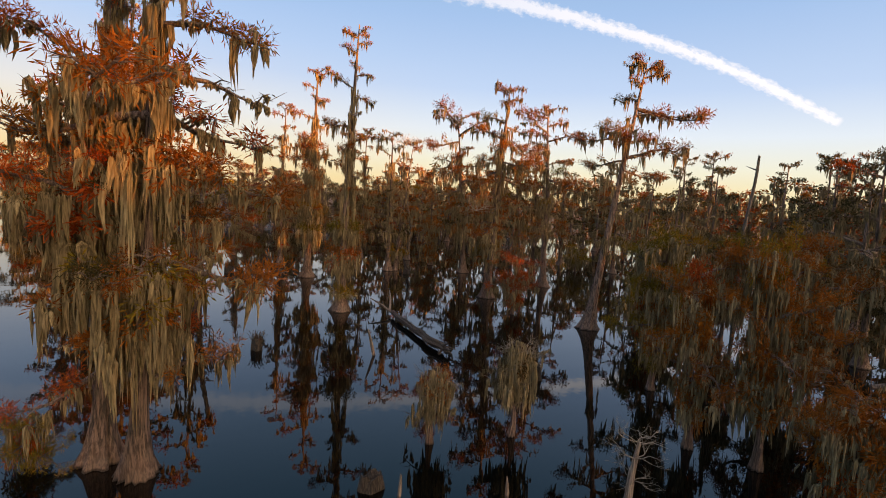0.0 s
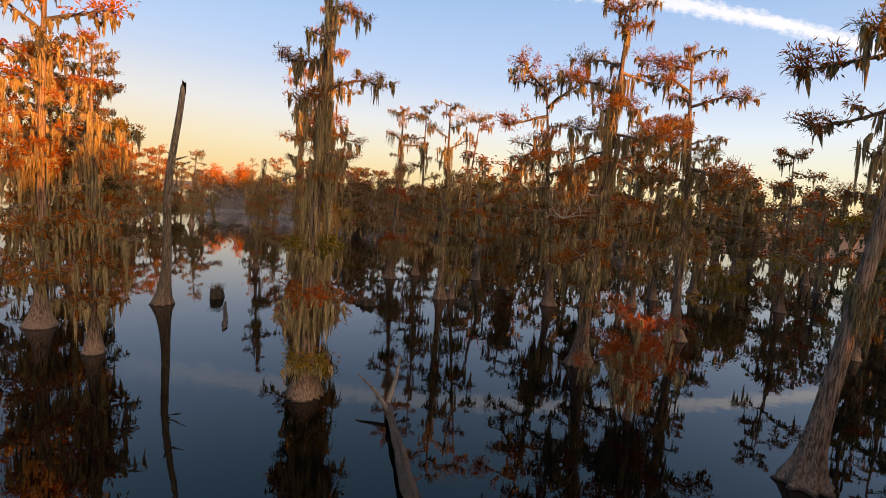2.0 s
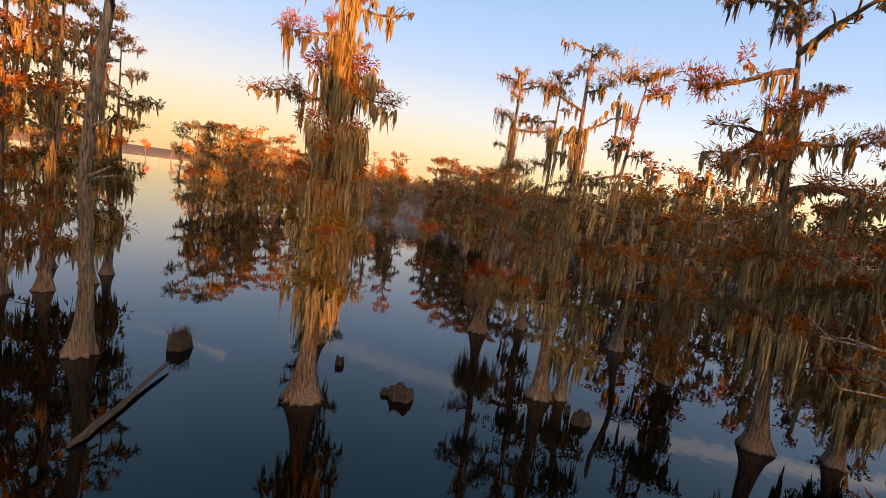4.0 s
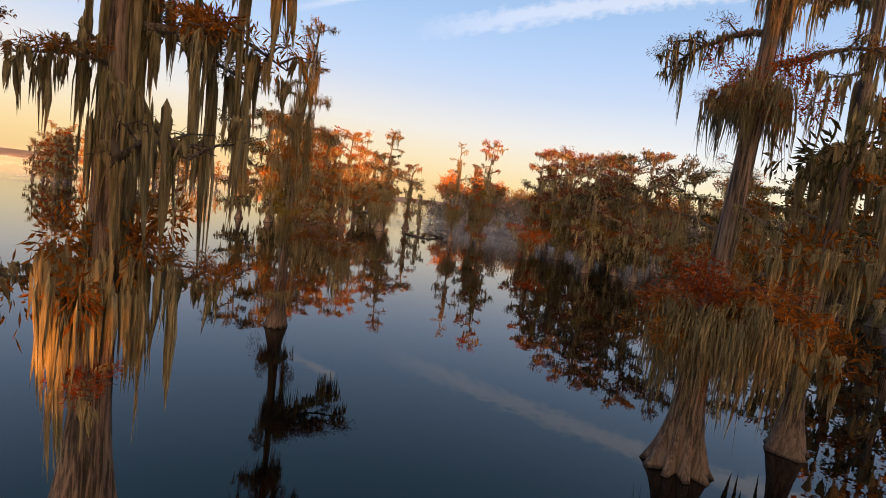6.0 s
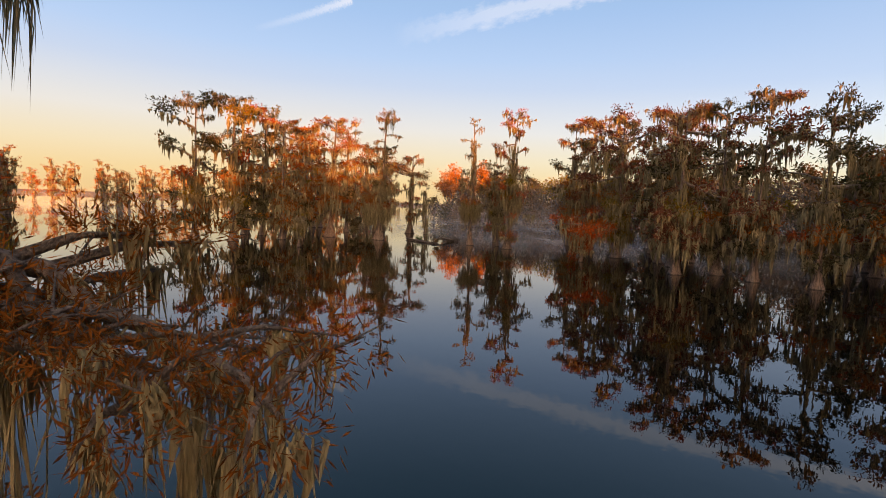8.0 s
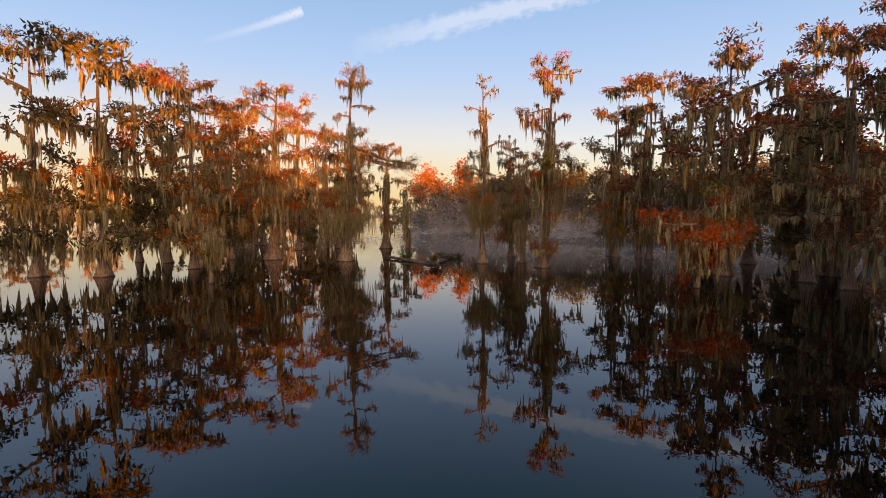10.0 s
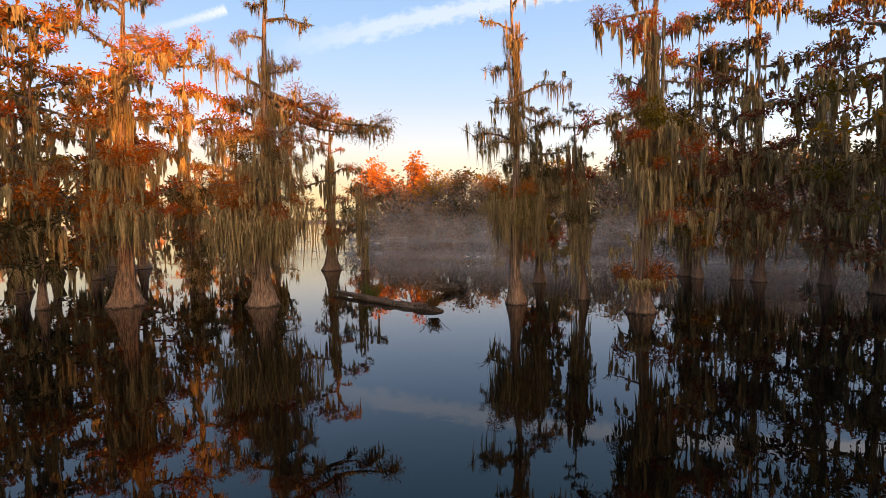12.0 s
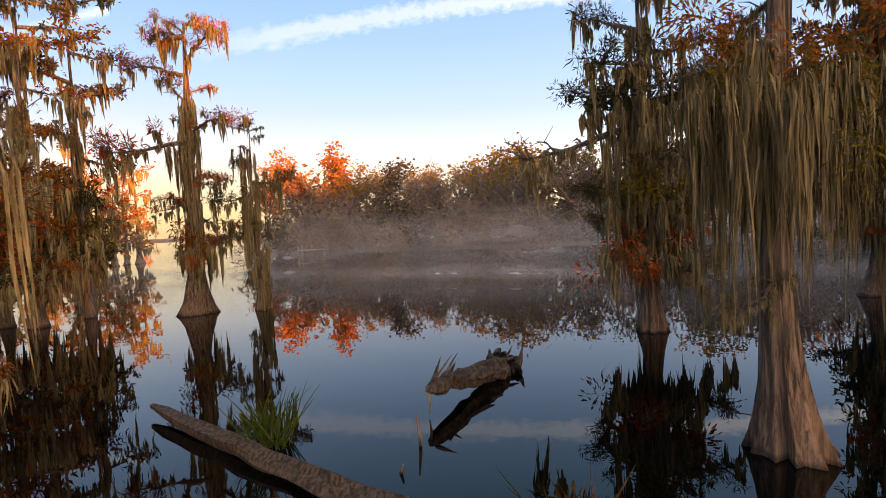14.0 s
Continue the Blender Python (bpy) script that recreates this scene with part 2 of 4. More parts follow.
# ---- mesh helpers ----
class Shape:
    """Points and faces of one mesh, gathered piece by piece."""

    def __init__(self):
        self.points, self.faces = [], []

    def tube(self, path, radii, sides=5, squash=1.0, close=True):
        start = len(self.points)
        path = [Vector(p) for p in path]
        for n, (p, r) in enumerate(zip(path, radii)):
            along = (path[min(n + 1, len(path) - 1)] - path[max(n - 1, 0)]).normalized()
            across = along.cross((0, 0, 1) if abs(along.z) < 0.9 else (1, 0, 0)).normalized()
            other = along.cross(across)
            for k in range(sides):
                a = 2 * math.pi * k / sides
                self.points.append(p + r * (math.cos(a) * across + squash * math.sin(a) * other))
        for n in range(len(path) - 1):
            for k in range(sides):
                a, b = start + n * sides + k, start + n * sides + (k + 1) % sides
                self.faces.append((a, b, b + sides, a + sides))
        if close:
            self.faces.append(tuple(range(start + sides * (len(path) - 1), start + sides * len(path))))
        return self

    def leaf(self, at, way, length, width, rng, bend=0.25):
        """A narrow pointed spray of needles: two bent halves along its rib."""
        way = Vector(way).normalized()
        across = way.cross((rng.uniform(-1, 1), rng.uniform(-1, 1), rng.uniform(0.2, 1))).normalized()
        fold = way.cross(across)
        at, s = Vector(at), len(self.points)
        mid = at + 0.5 * length * way
        self.points += [at, mid + width * across - bend * width * fold, at + length * way - 0.3 * bend * length * fold, mid - width * across - bend * width * fold]
        self.faces += [(s, s + 1, s + 2), (s, s + 2, s + 3)]

    def strand(self, top, bottom, thick, rng, rings=2):
        """A hanging wisp of moss: a thin spindle, thickest in its upper half, with one or two soft bends."""
        top, bottom = Vector(top), Vector(bottom)
        sway = Vector((rng.uniform(-1, 1), rng.uniform(-1, 1), 0)) * min(0.09, 0.10 * (top - bottom).length)
        start, turn = len(self.points), rng.uniform(0, 6.28)
        levels = ((0.13, 0.85), (0.5, 0.8)) if rings == 2 else ((0.20, 1.0),)
        self.points.append(top)
        for f, wide in levels:
            p = top.lerp(bottom, f) + sway * math.sin(3.1 * f + turn)
            for k in range(3):
                a, r = turn + 2.094 * k, thick * wide * rng.uniform(0.7, 1.3)
                self.points.append(p + Vector((r * math.cos(a), r * math.sin(a), 0)))
        self.points.append(bottom)
        last = len(self.points) - 1
        for k in range(3):
            m = (k + 1) % 3
            self.faces.append((start, start + 1 + k, start + 1 + m))
            if rings == 2:
                self.faces.append((start + 1 + k, start + 4 + k, start + 4 + m, start + 1 + m))
            self.faces.append((last - 3 + k, last, last - 3 + m))

    def hank(self, top, along, wide, long, rng, count=7, thick=0.03, rings=2, body=2.1):
        """A hank of moss: a bunch of wisps that hang side by side, longest in the middle, ragged below."""
        top, along = Vector(top), Vector((along[0], along[1], 0)).normalized()
        across = Vector((-along.y, along.x, 0))
        for n in range(count):
            f = rng.gauss(0, 0.55) if n else 0.0
            p = top + wide * (f * along + rng.gauss(0, 0.32) * across) - Vector((0, 0, rng.uniform(0, 0.14) * long))
            drop = long * max(0.3, 1 - 0.42 * abs(f)) * (rng.uniform(0.4, 1.12) if n else 0.85)
            self.strand(p, p + Vector((rng.gauss(0, 0.05), rng.gauss(0, 0.05), -drop)), thick * (rng.uniform(0.5, 1.2) if n else body), rng, rings)

    def mesh(self, name, mat, smooth=False):
        me = bpy.data.meshes.new(name)
        me.from_pydata([tuple(p) for p in self.points], [], self.faces)
        me.materials.append(mat)
        if smooth:
            me.polygons.foreach_set("use_smooth", [True] * len(me.polygons))
        me.update()
        return me


STUFF = ("moss", "moss_skirt", "needles", "needle_ring", "twig_tangle", "crown", "reeds", "branchwork")


def part(name, mesh, parent, at=(0, 0, 0), turn=0.0, size=(1, 1, 1), label=""):
    """Links a mesh as one part under a thing or a part."""
    ob = new(name, mesh)
    ob.parent = parent
    ob.location, ob.rotation_euler, ob.scale = at, (0, 0, turn), size
    return tagged(ob, label, kind="stuff" if name in STUFF else "")


def thing(name, at, label, category, group="", kind="", turn=0.0):
    ob = new(name)
    ob.empty_display_size = 0.2
    ob.location, ob.rotation_euler = at, (0, 0, turn)
    return tagged(ob, label, category, group, kind)


# ---- branches, needles and moss: a small stock of shared meshes ----
def limb_line(rng, rise, steps=7):
    """The line of a limb two metres long that leaves the trunk along +x, arches and nods at its tip."""
    bend = rng.uniform(-0.3, 0.3)
    return [Vector((2 * f, bend * math.sin(3 * f) + rng.uniform(-0.06, 0.06) * (f > 0), rise * f + 0.13 * math.sin(4 * f + bend * 9) - 0.42 * f * f + rng.uniform(-0.04, 0.04) * (f > 0))) for f in [n / steps for n in range(steps + 1)]]


def on_line(line, f):
    n = min(int(f * (len(line) - 1)), len(line) - 2)
    return line[n].lerp(line[n + 1], f * (len(line) - 1) - n)


def limb_set(seed, rise, lush, hang, fine=True, size=1.0):
    """One limb with its twigs, the needles on it and the moss below it, as three meshes; plainer ones for trees that stay far off."""
    rng = random.Random(seed)
    line = limb_line(rng, rise)
    wood, twigs = Shape(), []
    wood.tube(line, [0.075 * (1 - 0.85 * n / (len(line) - 1)) for n in range(len(line))], 6 if fine else 4)
    for _ in range(9):
        f = rng.uniform(0.2, 1.0)
        p, side = on_line(line, f), rng.choice((-1, 1))
        reach = rng.uniform(0.35, 0.75) * (1.15 - 0.5 * f)
        q = p + Vector((reach * rng.uniform(0.1, 0.9), side * reach, rng.uniform(-0.10, 0.28)))
        m = p.lerp(q, 0.5) + Vector((0, 0, 0.07))
        wood.tube([p, m, q], [0.024, 0.016, 0.006], 4 if fine else 3)
        twigs.append((p, m, q))
    for _ in range(9 if fine else 2):
        p, m, q = rng.choice(twigs)
        s = m.lerp(q, rng.uniform(0, 1))
        wood.tube([s, s + Vector((rng.uniform(-0.22, 0.3), rng.uniform(-0.3, 0.3), rng.uniform(-0.12, 0.22)))], [0.009, 0.004], 3)
    green = Shape()
    tufts = [(q, 0.16) for _, _, q in twigs] + [(m, 0.15) for _, m, _ in twigs[:6]] + [(on_line(line, f), 0.19) for f in (0.3, 0.45, 0.6, 0.75, 0.9, 1.0)]
    tufts = [(c, r * rng.uniform(0.7, 1.3)) for c, r in tufts for _ in range(rng.choice((0, 1, 1, 2, 3)))]
    for _ in range(lush):
        c, r = rng.choice(tufts)
        off = Vector((rng.gauss(0, 1), rng.gauss(0, 1), rng.gauss(0, 0.9))).normalized() * 1.1 * r * rng.random() ** 0.5 + Vector((0, 0, 0.05))
        way = off.normalized() + Vector((rng.uniform(-0.7, 0.7), rng.uniform(-0.7, 0.7), rng.uniform(-1.3, 0.4)))
        green.leaf(c + off, way, size * rng.uniform(0.085, 0.18) * (1.25 if fine else 1.2), size * rng.uniform(0.016, 0.028) * (0.62 if fine else 1.4), rng)
    moss = Shape()
    beat, phase = rng.uniform(5, 9), rng.uniform(0, 6)
    bunch = 11 if size < 0.5 else 7 if fine else 4
    for n in range(hang):
        if n < 0.6 * hang:
            f = 0.04 + 0.96 * (n + rng.random()) / (0.6 * hang)
            c, way = on_line(line, f), line[-1] - line[0]
        else:
            p, m, q = rng.choice(twigs)
            f = rng.random()
            c, way = m.lerp(q, f), q - p
        long = (0.55 + 0.30 * math.sin(beat * f + phase)) * rng.choice((0.4, 0.6, 0.8, 1.0, 1.6)) * rng.uniform(0.75, 1.2)
        moss.hank(c + Vector((0, 0, 0.05)), way, rng.uniform(0.06, 0.15), max(0.2, long), rng, bunch, 0.015 if size < 0.5 else 0.034 if fine else 0.062, 2 if fine else 1, 2.1 if fine else 1.35)
    return wood.mesh("limb", TWIG, True), green, moss.mesh("moss", MOSS)


RISES = (0.95, 0.35, 0.10, 0.60, -0.25, 0.20, 1.30, 0.45)
STOCK, PLAIN, FEATHERY = [], [], []           # middling, far and near
for n, rise in enumerate(RISES):
    for store, lush, hang in ((STOCK, 760, 15), (PLAIN, 280, 15), (FEATHERY, 2000, 22)):
        wood, green, moss = limb_set(100 + n, rise, lush, hang, store is not PLAIN, 0.38 if store is FEATHERY else 0.85 if store is STOCK else 1.05)
        store.append((wood, {m: green.mesh("needles", m) for m in (RUST, RED, MAROON, OLIVE, DARK)}, moss))


def skirt_mesh(seed, hanks, fine=True, inner=0.34, outer=0.62, length=(0.35, 1.2), bunch=6, thick=0.034):
    """Moss that clothes a trunk or hangs below a ring of needles: hanks in a ragged ring about one metre round."""
    rng, moss = random.Random(seed), Shape()
    for _ in range(hanks):
        a, r, top = rng.uniform(0, 6.283), rng.uniform(inner, outer), rng.uniform(-0.5, 0.35) if outer < 0.7 else rng.uniform(-0.1, 0.12)
        r *= 0.85 + 0.2 * math.sin(3 * a + seed)
        way = (-math.sin(a) + rng.gauss(0, 0.4), math.cos(a) + rng.gauss(0, 0.4))
        moss.hank((r * math.cos(a), r * math.sin(a), top), way, rng.uniform(0.07, 0.16), rng.uniform(*length) * rng.uniform(0.6, 1.0), rng, bunch, thick, 2 if fine else 1, 2.1 if fine else 1.35)
    return moss.mesh("moss_skirt", MOSS)


SKIRTS, PLAIN_SKIRTS = [skirt_mesh(300 + n, 26) for n in range(5)], [skirt_mesh(310 + n, 16, False, bunch=4, thick=0.066) for n in range(4)]
CURTAINS = [skirt_mesh(320 + n, 44, True, 0.30, 1.0, (0.35, 1.15)) for n in range(4)]


NEAR_SKIRTS = [skirt_mesh(340 + n, 36, bunch=11, thick=0.013) for n in range(3)]
NEAR_CURTAINS = [skirt_mesh(350 + n, 62, True, 0.28, 1.0, (0.35, 1.2), 12, 0.012) for n in range(3)]


def tuft_mesh(seed, mat, count=960, size=1.0):
    """A ring of needles that sprouts from a trunk, in a dozen uneven clumps."""
    rng, green = random.Random(seed), Shape()
    clumps = []
    for n in range(9):
        a, d = n * 0.698 + rng.uniform(-0.45, 0.45), rng.uniform(0.35, 0.9)
        clumps += [(Vector((d * math.cos(a), d * math.sin(a), rng.gauss(0, 0.17) - 0.18 * (d - 0.5))), rng.uniform(0.16, 0.29))] * rng.choice((1, 2, 2, 3))
    for _ in range(count):
        c, r = rng.choice(clumps)
        off = Vector((rng.gauss(0, 1), rng.gauss(0, 1), rng.gauss(0, 0.75))).normalized() * 1.15 * r * rng.random() ** 0.45
        way = off.normalized() + Vector((rng.uniform(-0.8, 0.8), rng.uniform(-0.8, 0.8), rng.uniform(-1.0, 0.4)))
        green.leaf(c + off, way, size * rng.uniform(0.09, 0.19), size * rng.uniform(0.012, 0.021), rng)
    return green.mesh("needle_ring", mat)


TUFTS = {m: [tuft_mesh(400 + n, m) for n in range(2)] for m in (RUST, RED, MAROON, OLIVE, DARK)}
NEAR_TUFTS = {m: [tuft_mesh(400, m, 3200, 0.5)] for m in (RUST, RED, MAROON, OLIVE, DARK)}
PLAIN_TUFTS = {m: [tuft_mesh(410 + n, m, 330, 1.5) for n in range(2)] for m in (RUST, RED, MAROON, OLIVE, DARK)}
PLAIN_CURTAINS = [skirt_mesh(330 + n, 22, False, 0.25, 0.95, (0.4, 1.15), 4, 0.066) for n in range(3)]


def trunk_mesh(height, foot, lean, rng, mat, top=0.12, flutes=8, broken=False, bulge=1.0, sides=24, crook=1.0):
    """A cypress trunk: swollen fluted foot, slow taper, gentle bends; returns the mesh and its centre line."""
    shape = Shape()
    levels = [-0.9, -0.3, 0.0, 0.12, 0.28, 0.5, 0.8, 1.2, 1.7, 2.3] + [2.3 + (height - 2.3) * n / 9 for n in range(1, 10)] if height > 3.2 else [-0.9, -0.3, 0.0] + [height * n / 8 for n in range(1, 9)]
    rough = random.Random(int(1000 * foot + 10 * height))                # knobs on the foot
    phase, wob = rng.uniform(0, 6), [crook * rng.uniform(-1, 1) for _ in range(6)]
    foot = 0.86 * foot
    neck = foot * 0.5 * 0.42

    def centre(z):
        f = max(0.0, z / height)
        return Vector((lean[0] * f ** 1.1 + 0.10 * wob[0] * math.sin(2.5 * f + wob[1]) * min(1, 2 * f) + 0.05 * wob[2] * math.sin(9 * f),
                       lean[1] * f ** 1.1 + 0.10 * wob[3] * math.sin(2.2 * f + wob[4]) * min(1, 2 * f) + 0.05 * wob[5] * math.sin(8 * f), z))

    def radius(z):
        f = max(0.0, z / height)
        swell = (foot * 0.5 - neck) * math.exp(-max(z, 0) / (0.48 * bulge)) if z > 0 else foot * 0.5 - neck - 0.12 * z * foot
        return neck * max(0.0, 1 - f) ** 0.8 + neck * top * f + swell
    for z in levels:
        c, r = centre(z), radius(z)
        for k in range(sides):
            a = 2 * math.pi * k / sides
            groove = 0.40 * math.exp(-max(z, 0) / 0.6) + 0.10
            d = r * (1 + groove * (abs(math.sin(0.5 * flutes * a + phase + 0.2 * z)) ** 0.7 - 0.6) * 1.6 + 0.06 * math.sin(3 * a + wob[1] * 5 + z))
            d *= 1 + 0.05 * math.exp(-max(z, 0)) * rough.uniform(-1, 1)
            jag = rng.uniform(-0.25, 0.25) if broken and z == levels[-1] else 0.0
            shape.points.append(c + Vector((d * math.cos(a), d * math.sin(a), jag)))
    for n in range(len(levels) - 1):
        for k in range(sides):
            a, b = n * sides + k, n * sides + (k + 1) % sides
            shape.faces.append((a, b, b + sides, a + sides))
    shape.faces.append(tuple(range(sides * (len(levels) - 1), sides * len(levels))))
    return shape.mesh("trunk", mat, True), centre, radius


NEEDLES = {"rust": RUST, "red": RED, "maroon": MAROON, "olive": OLIVE, "dark": DARK}
WORDS = {"rust": "rust-brown", "red": "dark red", "maroon": "dull maroon", "olive": "olive and orange", "dark": "dull green"}


def cypress(x, y, height, foot, lean=(0, 0), crown=1.8, limbs=13, low=0.28, leaves="rust", seed=0, moss=1.0, lush=0.75, rings=(), reach=(), flat=0.0, skirts=3, fine=False, under=4, near=False, clad=(0.27, 0.79)):
    """A bald cypress in the water, hung with moss. rings: heights of needle rings on the trunk; reach: extra limbs as (height, turn, length, length of its moss); clad: the stretch of trunk clothed in moss."""
    rng = random.Random(1000 + seed)
    tree = thing("cypress_tree", (x, y, 0), f"bald cypress with {WORDS[leaves]} needles and hanging moss in water", "tree", "cypress trees in the lake")
    mesh, centre, radius = trunk_mesh(height, foot, lean, rng, BARK, flutes=rng.randrange(8, 15, 2), sides=30 if fine else 14)
    part("trunk", mesh, tree, label="fluted grey-brown trunk with a swollen foot")
    made, turn = [], rng.uniform(0, 6.28)
    for n in range(limbs):
        f = low + (0.97 - low) * ((n + rng.uniform(0.1, 0.9)) / limbs)
        turn += 2.4 + rng.uniform(-0.5, 0.5)
        wide = crown * rng.choice((0.45, 0.65, 0.8, 0.9, 1.0)) * rng.uniform(0.9, 1.1) * (1.0 - (0.5 - flat) * max(0, (f - 0.6) / 0.4)) * (0.74 if f < 0.5 else 1.0)
        made.append((f * height, turn, wide))
    for n in range(under if fine else under // 2):
        turn += 2.4 + rng.uniform(-0.5, 0.5)
        made.append((height * (0.13 + 0.36 * (n + rng.random()) / under), turn, rng.uniform(0.38, 0.62) * crown))
    for n in range(4):
        turn += 1.57 + rng.uniform(-0.3, 0.3)
        made.append((height * rng.uniform(0.955, 0.99), turn, 0.38 * crown * rng.uniform(0.7, 1.2) * (1 + flat)))
    for k, (z, turn, wide, drape) in enumerate([*((*m, 1.0) for m in made), *((z, radians(t), w, d[0] if d else 1.0) for z, t, w, *d in reach)]):
        kinds = FEATHERY if near else STOCK if fine else PLAIN
        f, kind = z / height, NEEDLES[leaves]
        pick = (2, 4) if wide > 1.5 * crown and z < 3 else (2, 4, 5, 1) if wide > 1.05 * crown else (0, 3, 6, 7) if f > 0.88 else (0, 1, 3, 5, 7) if f > 0.6 else (1, 2, 4, 5, 7)
        wood, greens, hang = kinds[rng.choice(pick)]
        if rng.random() < 0.22 and k < len(made):
            kind = rng.choice((RUST, OLIVE, DARK, MOSS, RED))
        at = centre(z)
        s = wide / 2
        limb = part("limb", wood, tree, at, turn, (s, s, s * rng.uniform(0.8, 1.2)))
        if kind is not MOSS and (k >= len(made) and rng.random() < 0.65 or rng.random() < lush + 0.3 * (f > 0.6)):
            thick = rng.uniform(0.9, 1.25)
            part("needles", greens[kind], limb, size=(1.0, 1.0, thick), label=f"spray of {WORDS[leaves]} needles" if kind is NEEDLES[leaves] else "")
        if rng.random() < moss:
            part("moss", hang, limb, size=(1, 1, rng.uniform(0.7, 1.35) * min(1.5, max(0.75, 0.9 / s)) * (0.75 if f > 0.8 else 1.0) * min(1.0, 0.35 + 0.5 * z) * drape))
    for n in range(skirts + 2 * fine):
        z = height * (clad[0] + (clad[1] - clad[0]) * (n + rng.random()) / (skirts + 2 * fine))
        c, r = centre(z), radius(z)
        w = max(0.35, 2.0 * r + rng.uniform(0.05, 0.40))
        part("moss_skirt", rng.choice(NEAR_SKIRTS if near else SKIRTS if fine else PLAIN_SKIRTS), tree, c, rng.uniform(0, 6.28), (w, w, rng.uniform(1.0, 1.8)))
    tufts = NEAR_TUFTS if near else TUFTS
    if not fine:                                     # sprouts and moss low on the trunk
        for n in range(3):
            z, w, kind = height * (0.14 + 0.13 * n + rng.uniform(0, 0.07)), crown * rng.uniform(0.34, 0.52), NEEDLES[leaves] if rng.random() < 0.6 else rng.choice((RUST, OLIVE, DARK))
            part("needle_ring", rng.choice(PLAIN_TUFTS[kind]), tree, centre(z), rng.uniform(0, 6.28), (w, w, 1.2))
            part("moss_skirt", rng.choice(PLAIN_CURTAINS), tree, centre(z), rng.uniform(0, 6.28), (w, w, min(1.3, 0.9 * z)))
    for z, w, kind, *drop in rings:
        part("needle_ring", rng.choice(tufts[NEEDLES[kind]]), tree, centre(z), rng.uniform(0, 6.28), (w, w, max(1.0, 0.8 * w)), f"ring of {WORDS[kind]} needles")
        part("moss_skirt", rng.choice(NEAR_CURTAINS if near else CURTAINS), tree, centre(z) - Vector((0, 0, 0.04)), rng.uniform(0, 6.28), (w, w, drop[0] if drop else min(1.2, 0.85 * z)))
    return tree


def snag(x, y, height, foot, lean=(0, 0), seed=0, stubs=3, tuft=False, mat=None):
    """A dead standing trunk with a broken top."""
    rng = random.Random(2000 + seed)
    dead = thing("dead_tree", (x, y, 0), "dead weathered cypress with a broken top in the water", "dead tree", "dead trees in the lake")
    mesh, centre, radius = trunk_mesh(height, foot, lean, rng, mat or DEAD, top=0.6, broken=True, bulge=1.4, crook=4.0)
    part("trunk", mesh, dead)
    for _ in range(stubs):
        z, a = height * rng.uniform(0.45, 0.95), rng.uniform(0, 6.28)
        stub = Shape()
        stub.tube([(0, 0, 0), (0.35, 0.03, 0.12), (rng.uniform(0.5, 1.0), 0.0, rng.uniform(0.1, 0.4))], [0.06, 0.04, 0.012], 5)
        part("branch_stub", stub.mesh("branch_stub", DEAD, True), dead, centre(z), a)
    if tuft:
        for n in range(3):
            wood, greens, hang = rng.choice(STOCK)
            limb = part("limb", wood, dead, centre(height * (0.85 + 0.04 * n)), n * 2.2, (0.4, 0.4, 0.4))
            part("needles", greens[RUST], limb)
            part("moss", hang, limb, size=(1, 1, 1.8))
    return dead


def shrub(x, y, height, spread, leaves="rust", seed=0, moss=True, limbs=7, pale=False, label=""):
    """A low cypress sprout or stump with spreading limbs, needles and moss down to the water."""
    rng = random.Random(3000 + seed)
    bush = thing("cypress_sapling", (x, y, 0), label or f"low cypress sapling with {WORDS[leaves]} needles and moss", "shrub", "saplings in the lake")
    mesh, centre, radius = trunk_mesh(height, 0.12 + 0.035 * height, (rng.uniform(-0.1, 0.1), rng.uniform(-0.1, 0.1)), rng, BARK)
    part("trunk", mesh, bush)
    for n in range(limbs):
        z, s = height * (0.30 + 0.68 * (n + rng.random()) / limbs), spread / 2 * rng.uniform(0.65, 1.1) * (0.6 if pale else 1.0)
        wood, greens, hang = rng.choice(PLAIN if y > 26 else STOCK)
        limb = part("branchwork", wood, bush, centre(z), n * 2.4 + rng.uniform(-0.4, 0.4), (s, s, s))
        if not pale or rng.random() < 0.35:
            part("needles", greens[NEEDLES[leaves]], limb, size=(1, 1, 1.3))
        if moss:
            part("moss", hang, limb, size=(1, 1, min(1.6, 0.8 * z / s) * rng.uniform(0.7, 1.0)))
    if not pale:
        for n in range(3 + int(height > 2.2) + 2 * int(height > 3.5)):
            z, w = height * (0.28 + 0.13 * n + rng.uniform(-0.05, 0.05)), spread * rng.uniform(0.34, 0.55)
            kind = leaves if rng.random() < 0.6 else rng.choice(("rust", "red", "olive"))
            part("needle_ring", rng.choice(TUFTS[NEEDLES[kind]]), bush, centre(z), rng.uniform(0, 6.28), (w, w, 1.1), f"clump of {WORDS[kind]} needles")
            if moss:
                part("moss_skirt", rng.choice(CURTAINS), bush, centre(z), rng.uniform(0, 6.28), (w, w, min(1.1, 0.8 * z)))
    if pale:
        for z, w in ((0.92, 0.34), (0.80, 0.46), (0.55, 0.52)):          # a dome of moss under the twigs
            part("moss_skirt", rng.choice(CURTAINS), bush, centre(z * height), rng.uniform(0, 6.28), (w * spread, w * spread, 0.75 * z * height))
        part("needle_ring", rng.choice(TUFTS[NEEDLES[leaves]]), bush, centre(0.72 * height), rng.uniform(0, 6.28), (0.42 * spread, 0.42 * spread, 0.9))
        for n in range(5):
            part("twig_tangle", bare_twigs(seed + n), bush, centre(height * rng.uniform(0.6, 0.95)), rng.uniform(0, 6.28), (spread / 2,) * 3, "tangle of pale bare twigs")
    return bush


